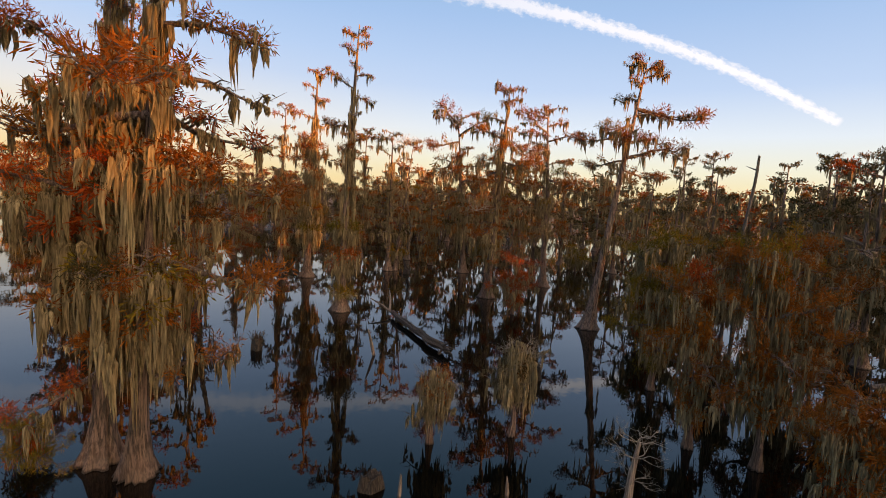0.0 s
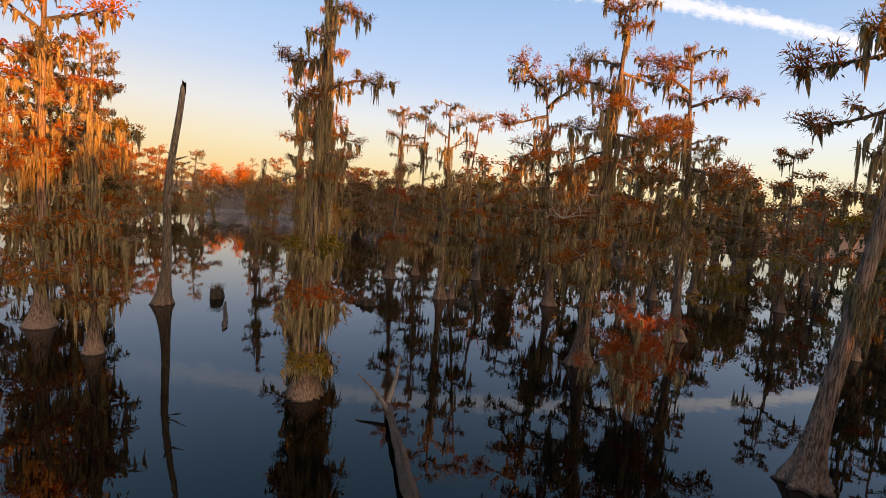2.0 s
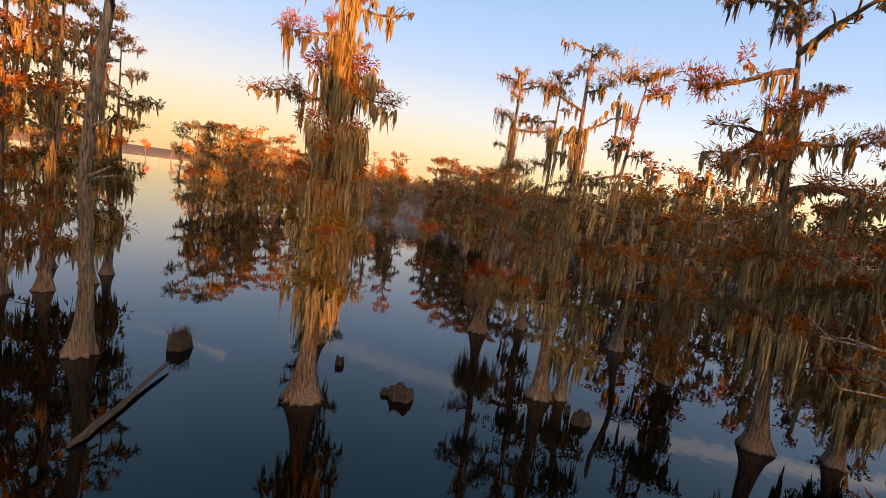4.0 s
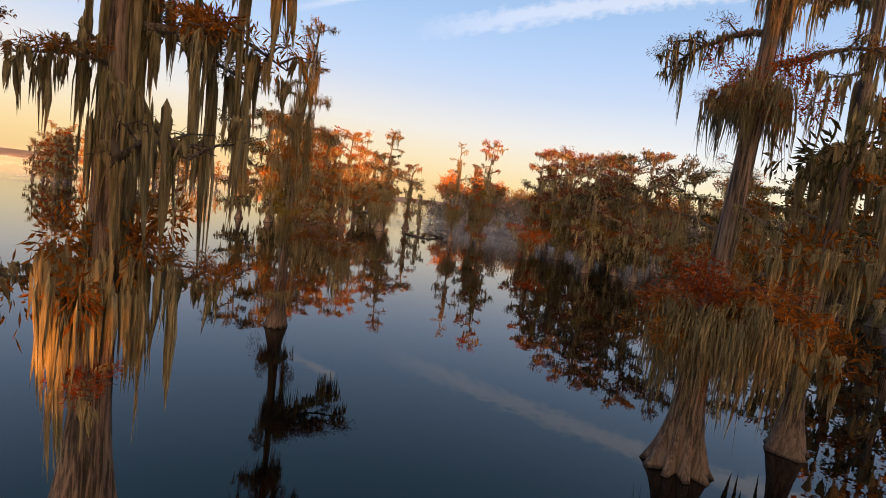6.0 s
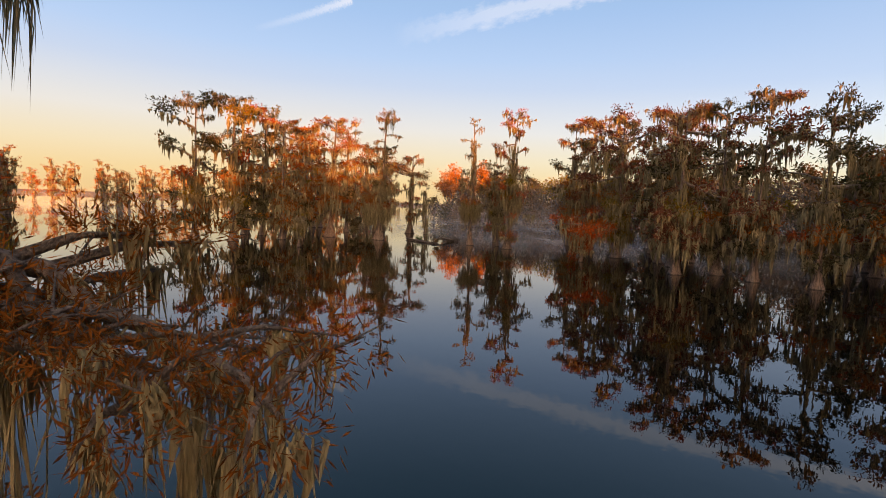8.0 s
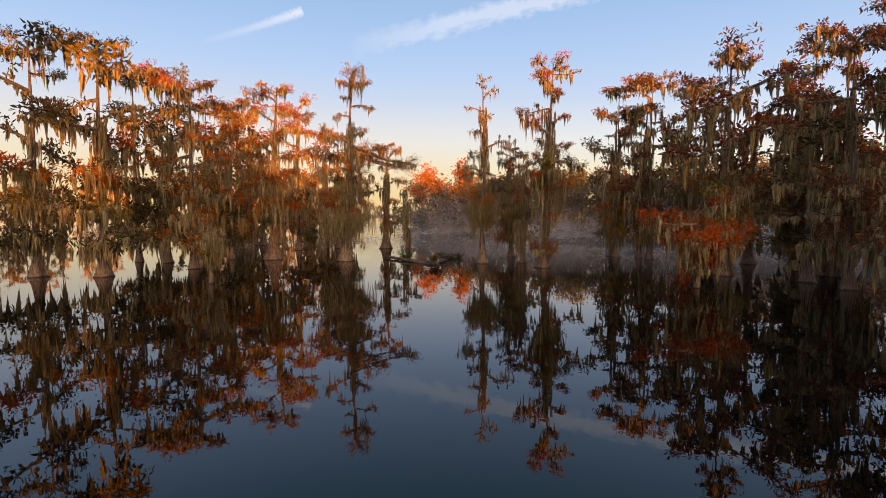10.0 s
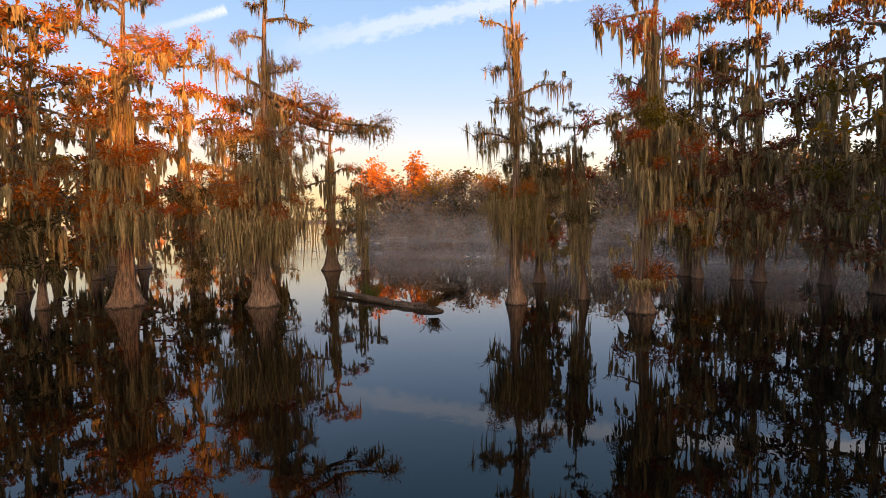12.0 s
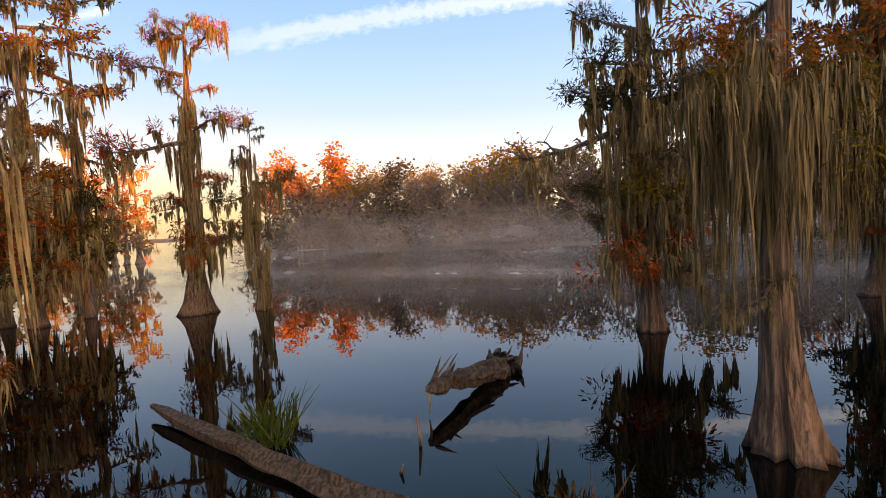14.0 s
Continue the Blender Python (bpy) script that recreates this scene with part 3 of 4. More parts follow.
def bare_twigs(seed):
    """A tangle of leafless crooked twigs about two metres across."""
    rng, shape = random.Random(seed), Shape()

    def grow(p, way, long, r, depth):
        q = p + way * long * 0.5 + Vector((rng.gauss(0, 0.04), rng.gauss(0, 0.04), rng.gauss(0, 0.03)))
        e = q + (way + Vector((rng.gauss(0, 0.35), rng.gauss(0, 0.35), rng.gauss(0.05, 0.25)))).normalized() * long * 0.5
        shape.tube([p, q, e], [r, 0.8 * r, 0.55 * r], 3)
        if depth:
            for _ in range(rng.randint(2, 3)):
                grow(q.lerp(e, rng.random()), (way + Vector((rng.gauss(0, 0.6), rng.gauss(0, 0.6), rng.gauss(0.1, 0.4)))).normalized(), long * 0.68, r * 0.55, depth - 1)
    for n in range(5):
        a = n * 1.26 + rng.uniform(-0.4, 0.4)
        grow(Vector((0, 0, 0)), Vector((math.cos(a), math.sin(a), rng.uniform(0.0, 0.7))).normalized(), 0.55, 0.022, 3)
    return shape.mesh("twig_tangle", PALE_TWIG)


# ---- water, ground, sky streaks ----
def lake_depth(x, y):
    """How far the ground lies above the water: negative in the lake, rising behind its shores."""
    wave = 1.6 * math.sin(0.11 * x) + 0.8 * math.sin(0.31 * x + 1)
    north = y - (88.5 + wave) if x > -66 else y - (88.5 + wave + 1.4 * (-66 - x))
    west = -x - 260 - 10 * math.sin(0.03 * y)
    sunward = 0.7880 * x - 0.6157 * y - 76 - 4 * math.sin(0.09 * (x + y))
    east = x - 62 - 5 * math.sin(0.12 * y)
    d = max(north, west, sunward, east)
    return max(-1.6, min(0.5, 0.12 * d))


ground = Shape()
edge = [-2500, -1200, -700, -450, -360, -330, -300, -200, -130, *range(-100, 101, 4), 130, 200, 400, 900, 2500]
ways_y = [-2500, -1200, -500, -250, *range(-140, 161, 4), 200, 300, 420, 700, 1300, 2500]
for gy in ways_y:
    for gx in edge:
        ground.points.append(Vector((gx, gy, lake_depth(gx, gy) + (0.05 * noise.noise((gx * 0.3, gy * 0.3, 0)) if abs(gx) < 200 else 0))))
for j in range(len(ways_y) - 1):
    for i in range(len(edge) - 1):
        a = j * len(edge) + i
        ground.faces.append((a, a + 1, a + 1 + len(edge), a + len(edge)))
tagged(new("ground", ground.mesh("ground", SOIL, True)), "brown leaf-littered lake bed and low wooded shores", "ground", kind="structure")

lake = Shape()
lake.points += [Vector(p) for p in ((-2400, -2400, 0), (2400, -2400, 0), (2400, 2400, 0), (-2400, 2400, 0))]
lake.faces.append((0, 1, 2, 3))
tagged(new("water", lake.mesh("water", WATER)), "dark still lake water that mirrors trees and sky", "water", kind="structure")


def streak_material(name, patchy):
    """Sunlit ice cloud: soft at its edges, broken up along its length."""
    mat, add, link, out = material(name)
    uv = add("ShaderNodeUVMap")
    parts = add("ShaderNodeSeparateXYZ")
    link(uv.outputs[0], parts.inputs[0])
    puff = add("ShaderNodeTexNoise", i_Scale=1.0, i_Detail=5.0, i_Roughness=0.6)
    scale = add("ShaderNodeMapping")
    scale.inputs["Scale"].default_value = (90, 4.0, 1)
    link(uv.outputs[0], scale.inputs[0])
    link(scale.outputs[0], puff.inputs[0])
    far = add("ShaderNodeMath", operation="SUBTRACT")
    far.inputs[1].default_value = 0.5
    link(parts.outputs[1], far.inputs[0])
    size = add("ShaderNodeMath", operation="ABSOLUTE")
    link(far.outputs[0], size.inputs[0])
    ragged = add("ShaderNodeMath", operation="MULTIPLY_ADD")
    ragged.inputs[1].default_value = -0.75
    link(puff.outputs[0], ragged.inputs[0])
    link(size.outputs[0], ragged.inputs[2])
    soft = add("ShaderNodeMapRange", i_From_Min=0.02, i_From_Max=-0.26, i_To_Min=0.0, i_To_Max=1.0)
    link(ragged.outputs[0], soft.inputs[0])
    fade = ramp(add("ShaderNodeValToRGB"), patchy)
    link(parts.outputs[0], fade.inputs[0])
    alpha = add("ShaderNodeMath", operation="MULTIPLY")
    link(soft.outputs[0], alpha.inputs[0])
    link(fade.outputs[0], alpha.inputs[1])
    clear = add("ShaderNodeBsdfTransparent")
    # sunlight on the trail, put in as its own glow
    lit = add("ShaderNodeEmission", i_Strength=0.42)
    lit.inputs[0].default_value = (0.92, 0.88, 0.90, 1)
    blend = add("ShaderNodeMixShader")
    link(alpha.outputs[0], blend.inputs[0])
    link(clear.outputs[0], blend.inputs[1])
    link(lit.outputs[0], blend.inputs[2])
    link(blend.outputs[0], out.inputs[0])
    return mat


def streak(label, way, widths, mat, far=3200):
    """A vapour trail high in the sky: a ribbon along a line of (turn to the left of +y, height), in degrees."""
    mesh, rows = Shape(), []
    way = [Vector((a, b)) for a, b in way]
    for n in range(len(way) - 1):
        p0, p1, p2, p3 = way[max(0, n - 1)], way[n], way[n + 1], way[min(len(way) - 1, n + 2)]
        for k in range(8):
            f = k / 8
            rows.append(0.5 * (2 * p1 + (p2 - p0) * f + (2 * p0 - 5 * p1 + 4 * p2 - p3) * f * f + (3 * p1 - p0 - 3 * p2 + p3) * f ** 3))
    rows.append(way[-1])
    for n, p in enumerate(rows):
        f = n / (len(rows) - 1)
        along = (rows[min(n + 1, len(rows) - 1)] - rows[max(n - 1, 0)]).normalized()
        half = 0.5 * (widths[0] * (1 - f) + widths[1] * f)
        for s in (-1, 1):
            az, el = radians(p.x - s * half * along.y), radians(p.y + s * half * along.x)
            mesh.points.append(far * Vector((-math.sin(az) * math.cos(el), math.cos(az) * math.cos(el), math.sin(el))))
    for n in range(len(rows) - 1):
        mesh.faces.append((2 * n, 2 * n + 1, 2 * n + 3, 2 * n + 2))
    me = mesh.mesh("vapour_trail", mat)
    uv = me.uv_layers.new(name="along")
    for poly in me.polygons:
        for li in poly.loop_indices:
            v = me.loops[li].vertex_index
            uv.data[li].uv = ((v // 2) / (len(rows) - 1), v % 2)
    ob = tagged(new("vapour_trail", me), label, "vapour trail", kind="structure")
    ob.visible_shadow = False
    return ob


streak("long white aircraft trail across the blue sky", [(50, 17.6), (31, 21.5), (15, 22.7), (-1, 21.6), (-14, 18.8), (-25, 14.7), (-34.5, 9.2)], (3.4, 1.35),
       streak_material("old_trail", [(0.0, (0, 0, 0)), (0.10, (0.35,) * 3), (0.35, (0.5,) * 3), (0.60, (0.85,) * 3), (0.99, (1, 1, 1)), (1.0, (0, 0, 0))]))
streak("short faint aircraft trail low in the sky", [(64.5, 16.8), (59.5, 18.7), (54.5, 20.7)], (0.9, 1.4),
       streak_material("short_trail", [(0.0, (0, 0, 0)), (0.5, (0.25,) * 3), (0.97, (0.6,) * 3), (1.0, (0, 0, 0))]))


# ---- cypresses along the first stretch ----
cypress(-6.50, 8.30, 11.2, 0.80, (0.3, 0.2), 2.6, 17, 0.22, "red", 1, rings=((4.9, 1.35, "red", 1.6), (4.3, 1.2, "red", 1.7), (3.2, 1.05, "rust", 1.7), (6.6, 1.1, "red", 1.5)), fine=True)
cypress(-5.60, 8.00, 11.0, 0.70, (0.5, 0.0), 2.4, 16, 0.25, "rust", 2, rings=((3.6, 1.1, "olive", 1.9), (5.6, 1.0, "rust", 1.9), (2.7, 0.9, "rust", 1.5)), reach=((7.6, 10, 1.8, 1.4), (3.7, 5, 2.0, 1.3)), fine=True)
cypress(-5.60, 21.5, 12.4, 0.95, (0.3, 0.2), 1.6, 12, 0.46, "rust", 3, skirts=4, rings=((3.7, 0.8, "olive", 1.2), (2.6, 0.95, "rust", 1.4), (2.3, 0.8, "red", 1.4), (0.9, 0.75, "olive", 0.6)), under=2, fine=True)
cypress(-9.95, 29.8, 12.6, 1.02, (0.2, 0.0), 1.9, 17, 0.24, "rust", 4, rings=((4.4, 1.1, "olive", 1.6), (3.0, 1.0, "olive", 2.1), (5.4, 0.85, "rust", 1.7), (6.6, 0.85, "rust", 1.8), (7.9, 0.85, "rust", 1.7)), under=3, skirts=4, fine=True)
cypress(-12.8, 32.75, 11.0, 0.75, (0.0, 0.2), 1.5, 14, 0.20, "rust", 5, reach=((4.4, 78, 1.3, 1.7), (4.25, 98, 1.2, 1.8), (5.2, 60, 1.3, 1.6), (2.6, 95, 0.9), (2.4, 60, 0.9)), rings=((2.5, 0.6, "rust", 1.6),), fine=True)
cypress(1.08, 27.3, 11.6, 1.00, (0.5, 0.0), 2.2, 19, 0.30, "rust", 6, lush=1.0, reach=((4.6, 212, 1.9, 1.3), (4.0, 232, 1.8, 1.3), (7.2, 20, 2.3), (5.6, 218, 1.6, 1.5), (6.5, 200, 1.4, 1.5), (7.6, 225, 1.6, 1.3), (8.8, 205, 1.8), (3.4, 220, 1.5, 1.2)), fine=True)
cypress(5.37, 21.7, 11.5, 0.98, (1.5, 0.1), 2.3, 12, 0.42, "rust", 7, under=0, reach=((9.4, -10, 2.6), (8.3, 170, 2.0), (7.6, 5, 2.4)), skirts=-1, fine=True)
cypress(4.95, 32.6, 11.6, 0.98, (-0.5, 0.2), 2.5, 19, 0.28, "rust", 8, lush=1.0, under=3, flat=0.2, fine=True)
cypress(-10.1, 39.1, 10.1, 0.88, (0.2, 0.0), 2.0, 14, 0.25, "rust", 9, rings=((2.45, 1.1, "red", 1.6), (2.2, 0.95, "rust", 1.4), (5.2, 0.8, "red", 1.0)), flat=0.2, under=0, skirts=0, clad=(0.5, 0.9), fine=True, near=True)
cypress(-9.2, 41.3, 10.6, 0.66, (0.1, 0.2), 1.9, 12, 0.28, "rust", 10)
cypress(-5.75, 34.9, 9.8, 0.78, (-0.1, 0.0), 1.9, 14, 0.25, "dark", 11, lush=0.45, fine=True)
cypress(-5.30, 35.3, 9.4, 0.50, (0.9, 0.2), 1.7, 10, 0.45, "rust", 12, lush=0.5, skirts=1)
cypress(-0.40, 36.6, 11.3, 0.88, (-1.1, -0.4), 2.6, 18, 0.28, "rust", 13, lush=1.0, flat=0.4, rings=((3.4, 1.0, "rust", 2.2), (4.9, 1.0, "rust", 2.0)), fine=True)
cypress(1.30, 37.2, 7.6, 0.60, (0.3, 0.0), 2.0, 15, 0.22, "rust", 25, lush=0.9, flat=0.2, rings=((3.3, 1.2, "rust", 2.2), (2.0, 1.2, "olive", 1.6), (4.6, 1.0, "rust", 1.9)))
cypress(3.89, 38.8, 9.8, 0.62, (-0.4, 0.0), 1.9, 12, 0.30, "rust", 14)
cypress(5.35, 41.9, 10.4, 0.68, (-0.4, 0.0), 2.1, 12, 0.28, "dark", 15)
cypress(-3.09, 39.7, 5.2, 0.50, (-0.2, 0.0), 1.5, 9, 0.30, "rust", 16, rings=((3.4, 0.9, "rust"),), skirts=2)
cypress(-16.2, 22.9, 12.2, 1.04, (0.3, 0.2), 2.6, 24, 0.28, "rust", 17, flat=0.2, lush=1.0)
cypress(-12.5, 21.7, 8.6, 0.66, (-0.2, 0.1), 1.7, 12, 0.28, "rust", 18, lush=0.5)
cypress(-22.3, 27.4, 10.4, 0.76, (0.0, 0.1), 2.1, 19, 0.30, "rust", 19, lush=1.0, rings=((3.0, 0.9, "rust"),))
cypress(-22.2, 28.7, 11.2, 0.80, (0.5, 0.2), 2.2, 20, 0.32, "rust", 20, lush=1.0)
cypress(-22.7, 30.3, 10.4, 0.70, (0.2, 0.0), 1.8, 12, 0.35, "dark", 21)
cypress(-25.8, 30.0, 11.0, 0.85, (-0.2, 0.0), 2.3, 20, 0.30, "rust", 22, flat=0.2, lush=1.0)
cypress(-24.0, 31.5, 9.7, 0.58, (-0.2, 0.2), 1.9, 15, 0.30, "rust", 23, lush=1.0)
cypress(11.4, 33.0, 7.8, 0.52, (0.1, 0.0), 1.8, 11, 0.25, "rust", 24)
for n, (x, y, h, w, kind) in enumerate(((15.0, 37.3, 8.2, 0.75, "dark"), (18.2, 38.8, 9.0, 0.78, "dark"), (18.8, 41.0, 10.2, 0.9, "rust"), (26.7, 44.4, 10.2, 0.95, "dark"),
                                        (26.8, 39.0, 10.2, 0.86, "dark"), (20.0, 48.3, 10.8, 1.0, "dark"), (14.7, 18.8, 7.9, 0.65, "dark"), (21.5, 31.0, 9.2, 0.8, "dark"),
                                        (24.0, 26.5, 9.4, 0.8, "rust"), (18.6, 24.4, 8.2, 0.7, "dark"), (29.0, 33.0, 9.6, 0.9, "dark"), (12.2, 42.5, 9.0, 0.7, "rust"), (8.5, 46.5, 9.6, 0.8, "rust"))):
    cypress(x, y, h, w, (0.2 * math.sin(n), 0.2), 2.3, 12, 0.22, kind, 30 + n, lush=0.7)
for n, (x, y, h, s, kind) in enumerate(((5.55, 14.5, 4.7, 1.2, "olive"), (5.1, 10.9, 4.0, 1.1, "rust"), (6.2, 10.2, 4.7, 1.3, "rust"), (6.4, 8.0, 2.9, 1.4, "rust"), (7.2, 20.0, 2.6, 1.6, "olive"),
                                        (2.2, 23.4, 2.7, 1.3, "red"), (8.9, 41.8, 2.3, 1.3, "olive"), (-19.0, 23.2, 1.6, 1.1, "rust"), (9.4, 14.6, 4.6, 1.7, "rust"), (10.4, 20.5, 4.6, 1.6, "dark"))):
    shrub(x, y, h, s, kind, n, limbs=9)
shrub(-7.49, 7.9, 0.75, 0.8, "olive", 22, moss=False, limbs=6, label="low round olive sapling standing in the lake")
shrub(-0.60, 10.07, 1.7, 0.95, "rust", 20, pale=True, label="low sapling with tangled bare twigs, rust needles and moss")
shrub(1.16, 10.74, 2.2, 1.15, "dark", 21, pale=True, limbs=8, label="moss-hung sapling with pale bare twigs")
snag(16.4, 30.9, 8.9, 0.62, (0.3, 0), 1, stubs=2)
snag(-15.5, 27.2, 8.7, 0.86, (1.0, 0.1), 2, stubs=5, mat=SNAG)
snag(-5.34, 42.1, 5.6, 0.64, (0.1, 0), 3, stubs=1, mat=SNAG)

# ---- the lone tree by the open water ----
cypress(-18.25, 37.25, 6.7, 0.50, (0.30, 0.30), 0.8, 7, 0.62, "rust", 60, under=0, skirts=1, lush=0.6, fine=True, near=True, clad=(0.60, 0.98),
        reach=((2.40, 27, 1.75, 1.3), (2.25, 36, 1.5, 1.3), (2.45, 17, 1.4, 1.3), (2.1, 30, 1.3, 1.2), (2.2, 46, 1.25, 1.3), (2.9, 200, 0.45, 1.6), (3.6, 230, 0.6, 0.8), (4.2, 215, 0.8, 0.8), (4.3, 290, 0.7), (4.3, 40, 0.9, 0.8), (4.4, 60, 0.85, 0.8), (5.1, 220, 0.7)),
        rings=((0.85, 0.5, "rust", 0.35), (3.8, 0.5, "rust", 0.7), (2.45, 0.36, "olive", 1.0)))

# ---- the group round the gap of the third stretch ----
cypress(-36.70, 62.12, 8.2, 0.54, (-0.2, 0.2), 1.15, 12, 0.36, "dark", 61, lush=0.45, reach=((4.1, 190, 1.1), (2.9, 200, 0.9), (2.6, 20, 1.0), (3.9, 230, 1.0)), rings=((2.75, 0.8, "rust", 1.7), (2.45, 0.7, "olive", 1.4)), skirts=1, clad=(0.5, 0.95), fine=True, near=True)
cypress(-37.6, 65.95, 5.6, 0.44, (-0.1, 0.0), 1.7, 16, 0.16, "dark", 62, lush=0.85, rings=((1.3, 0.85, "red", 0.9), (2.0, 0.8, "olive", 1.2), (3.4, 0.8, "dark", 1.3)), fine=True)
cypress(-35.4, 63.4, 5.0, 0.30, (-0.25, 0), 0.7, 9, 0.35, "dark", 68, under=2, skirts=3, lush=0.5, rings=((3.1, 0.45, "red", 1.3), (2.0, 0.4, "dark", 1.1)), fine=True)
cypress(-33.8, 62.3, 8.2, 0.64, (0.3, 0.1), 1.9, 16, 0.26, "red", 63, rings=((0.8, 0.7, "rust", 0.5), (4.0, 0.8, "olive", 1.3), (3.2, 0.7, "olive", 1.5)), flat=0.1, skirts=4, fine=True)
cypress(-42.45, 59.05, 8.3, 0.80, (0.5, 0.2), 2.1, 15, 0.24, "rust", 64, reach=((5.3, 32, 2.9), (5.0, 45, 2.3), (2.9, 200, 1.6)), rings=((2.5, 1.35, "rust", 1.8), (2.2, 1.1, "red", 1.5), (3.7, 0.9, "dark", 1.4)), flat=0.2, fine=True, near=True)
cypress(-45.9, 57.3, 8.3, 0.95, (0.3, 0.3), 2.2, 15, 0.22, "rust", 65, rings=((2.7, 1.0, "rust", 1.6), (3.9, 0.9, "rust", 1.5)), flat=0.2, fine=True)
cypress(-47.2, 66.2, 6.6, 0.86, (0.0, 0.2), 1.7, 12, 0.32, "red", 66, rings=((1.6, 0.6, "rust"),), flat=0.3, fine=True)
cypress(-45.9, 66.8, 4.2, 0.26, (0.0, 0.0), 1.1, 8, 0.35, "dark", 67, skirts=2, fine=True)
for n, (x, y, h, w, c, kind) in enumerate(((-49.7, 52.7, 8.8, 0.7, 2.0, "dark"), (-48.2, 53.4, 8.3, 0.65, 2.0, "dark"), (-47.4, 56.0, 7.5, 0.55, 1.8, "rust"), (-50.3, 61.8, 8.6, 0.84, 2.0, "rust"),
                                           (-49.7, 64.3, 7.2, 0.54, 1.7, "rust"), (-49.7, 65.4, 7.3, 0.53, 1.6, "dark"), (-50.6, 64.2, 7.2, 0.5, 1.6, "rust"), (-46.4, 48.3, 8.1, 0.9, 2.2, "dark"),
                                           (-44.6, 49.8, 8.3, 0.9, 2.3, "dark"), (-44.7, 53.0, 7.3, 0.9, 2.0, "rust"), (-52.0, 57.0, 8.2, 0.8, 2.0, "rust"), (-54.0, 60.0, 8.0, 0.8, 2.0, "rust"))):
    cypress(x, y, h, 0.75 * w, (0.15 * math.sin(2 * n), 0.1), 1.12 * c, 13, 0.16, kind, 70 + n, flat=0.3, lush=0.95)
for n, (x, y, h, w, c, kind) in enumerate(((-33.3, 69.1, 8.4, 0.5, 1.5, "rust"), (-32.2, 69.2, 8.6, 0.48, 1.7, "maroon"), (-31.6, 68.9, 8.7, 0.5, 2.2, "maroon"), (-30.0, 68.8, 7.9, 0.45, 1.9, "maroon"),
                                           (-29.0, 67.4, 7.6, 0.57, 2.1, "maroon"), (-27.5, 64.0, 7.6, 0.8, 2.2, "maroon"), (-25.6, 67.4, 7.7, 0.5, 2.0, "dark"), (-24.5, 66.0, 8.0, 0.5, 2.0, "maroon"),
                                           (-22.8, 59.6, 6.9, 0.66, 2.0, "maroon"), (-21.6, 61.2, 7.2, 0.68, 2.1, "dark"), (-20.0, 60.2, 7.3, 0.62, 2.0, "maroon"), (-17.9, 60.2, 6.6, 0.58, 2.0, "dark"),
                                           (-15.2, 60.5, 6.0, 0.53, 1.8, "rust"), (-14.9, 62.4, 6.0, 0.56, 1.9, "dark"), (-33.7, 69.6, 7.5, 0.65, 1.6, "dark"), (-24.0, 62.5, 7.2, 0.6, 2.0, "maroon"))):
    cypress(x, y, h, 0.85 * w, (0.15 * math.sin(2 * n), 0.1), c, 13, 0.18, kind, 90 + n, flat=0.3, lush=0.9)
shrub(-39.8, 51.4, 1.7, 0.8, "olive", 30, pale=True, label="low stump sapling with a ball of bare twigs")
shrub(-27.5, 60.1, 2.5, 1.5, "red", 31)
shrub(-46.1, 59.6, 1.4, 0.7, "dark", 32)


# ---- far cypresses: a few plainer trees, copied ----
def far_cypress(seed, height, crown, leaves):
    rng = random.Random(5000 + seed)
    tree = thing("cypress_tree", (0, 0, -40), f"distant bald cypress with {WORDS[leaves]} needles and moss", "tree", "distant cypress trees")
    mesh, centre, radius = trunk_mesh(height, 0.85, (rng.uniform(-0.4, 0.4), rng.uniform(-0.4, 0.4)), rng, BARK, sides=9)
    part("trunk", mesh, tree)
    green, moss, wood = Shape(), Shape(), Shape()
    turn = rng.uniform(0, 6)
    for n in range(13):
        f = 0.11 + 0.87 * (n + rng.random()) / 13
        turn += 2.4
        reach = crown * rng.uniform(0.5, 1.0) * (1 - 0.35 * max(0, (f - 0.6) / 0.4))
        p = centre(f * height)
        q = p + Vector((reach * math.cos(turn), reach * math.sin(turn), rng.uniform(-0.1, 0.5)))
        wood.tube([p, p.lerp(q, 0.5) + Vector((0, 0, 0.12)), q], [0.06, 0.04, 0.015], 3)
        for _ in range(44):
            a = rng.uniform(0, 6.283)
            c = p.lerp(q, rng.choice((0.45, 0.7, 1.0)) + rng.uniform(-0.1, 0.1)) + Vector((rng.gauss(0, 0.22), rng.gauss(0, 0.22), rng.gauss(0.14, 0.15)))
            green.leaf(c, (math.cos(a), math.sin(a), rng.uniform(-0.8, 0.5)), rng.uniform(0.18, 0.34), rng.uniform(0.05, 0.10), rng)
        for _ in range(5):
            c = p.lerp(q, rng.uniform(0.05, 1.0)) + Vector((rng.gauss(0, 0.12), rng.gauss(0, 0.12), 0))
            moss.hank(c, q - p, rng.uniform(0.12, 0.25), rng.uniform(0.4, 1.3), rng, 4, 0.085, 1)
    part("branchwork", wood.mesh("branchwork", TWIG), tree)
    part("needles", green.mesh("needles", NEEDLES[leaves]), tree)
    part("moss", moss.mesh("moss", MOSS), tree)
    return tree


def scatter(kinds, spots, rng, grow=(0.85, 1.15)):
    """Copies trees of these kinds to the spots (x, y, height over the kind's own height)."""
    for x, y, z, s in spots:
        s *= rng.uniform(*grow)
        kind = rng.choice(kinds)
        ob = copy_thing(kind, pose(x, y, z, 0, 0, rng.uniform(0, 360)))
        ob.scale = (s, s, s)


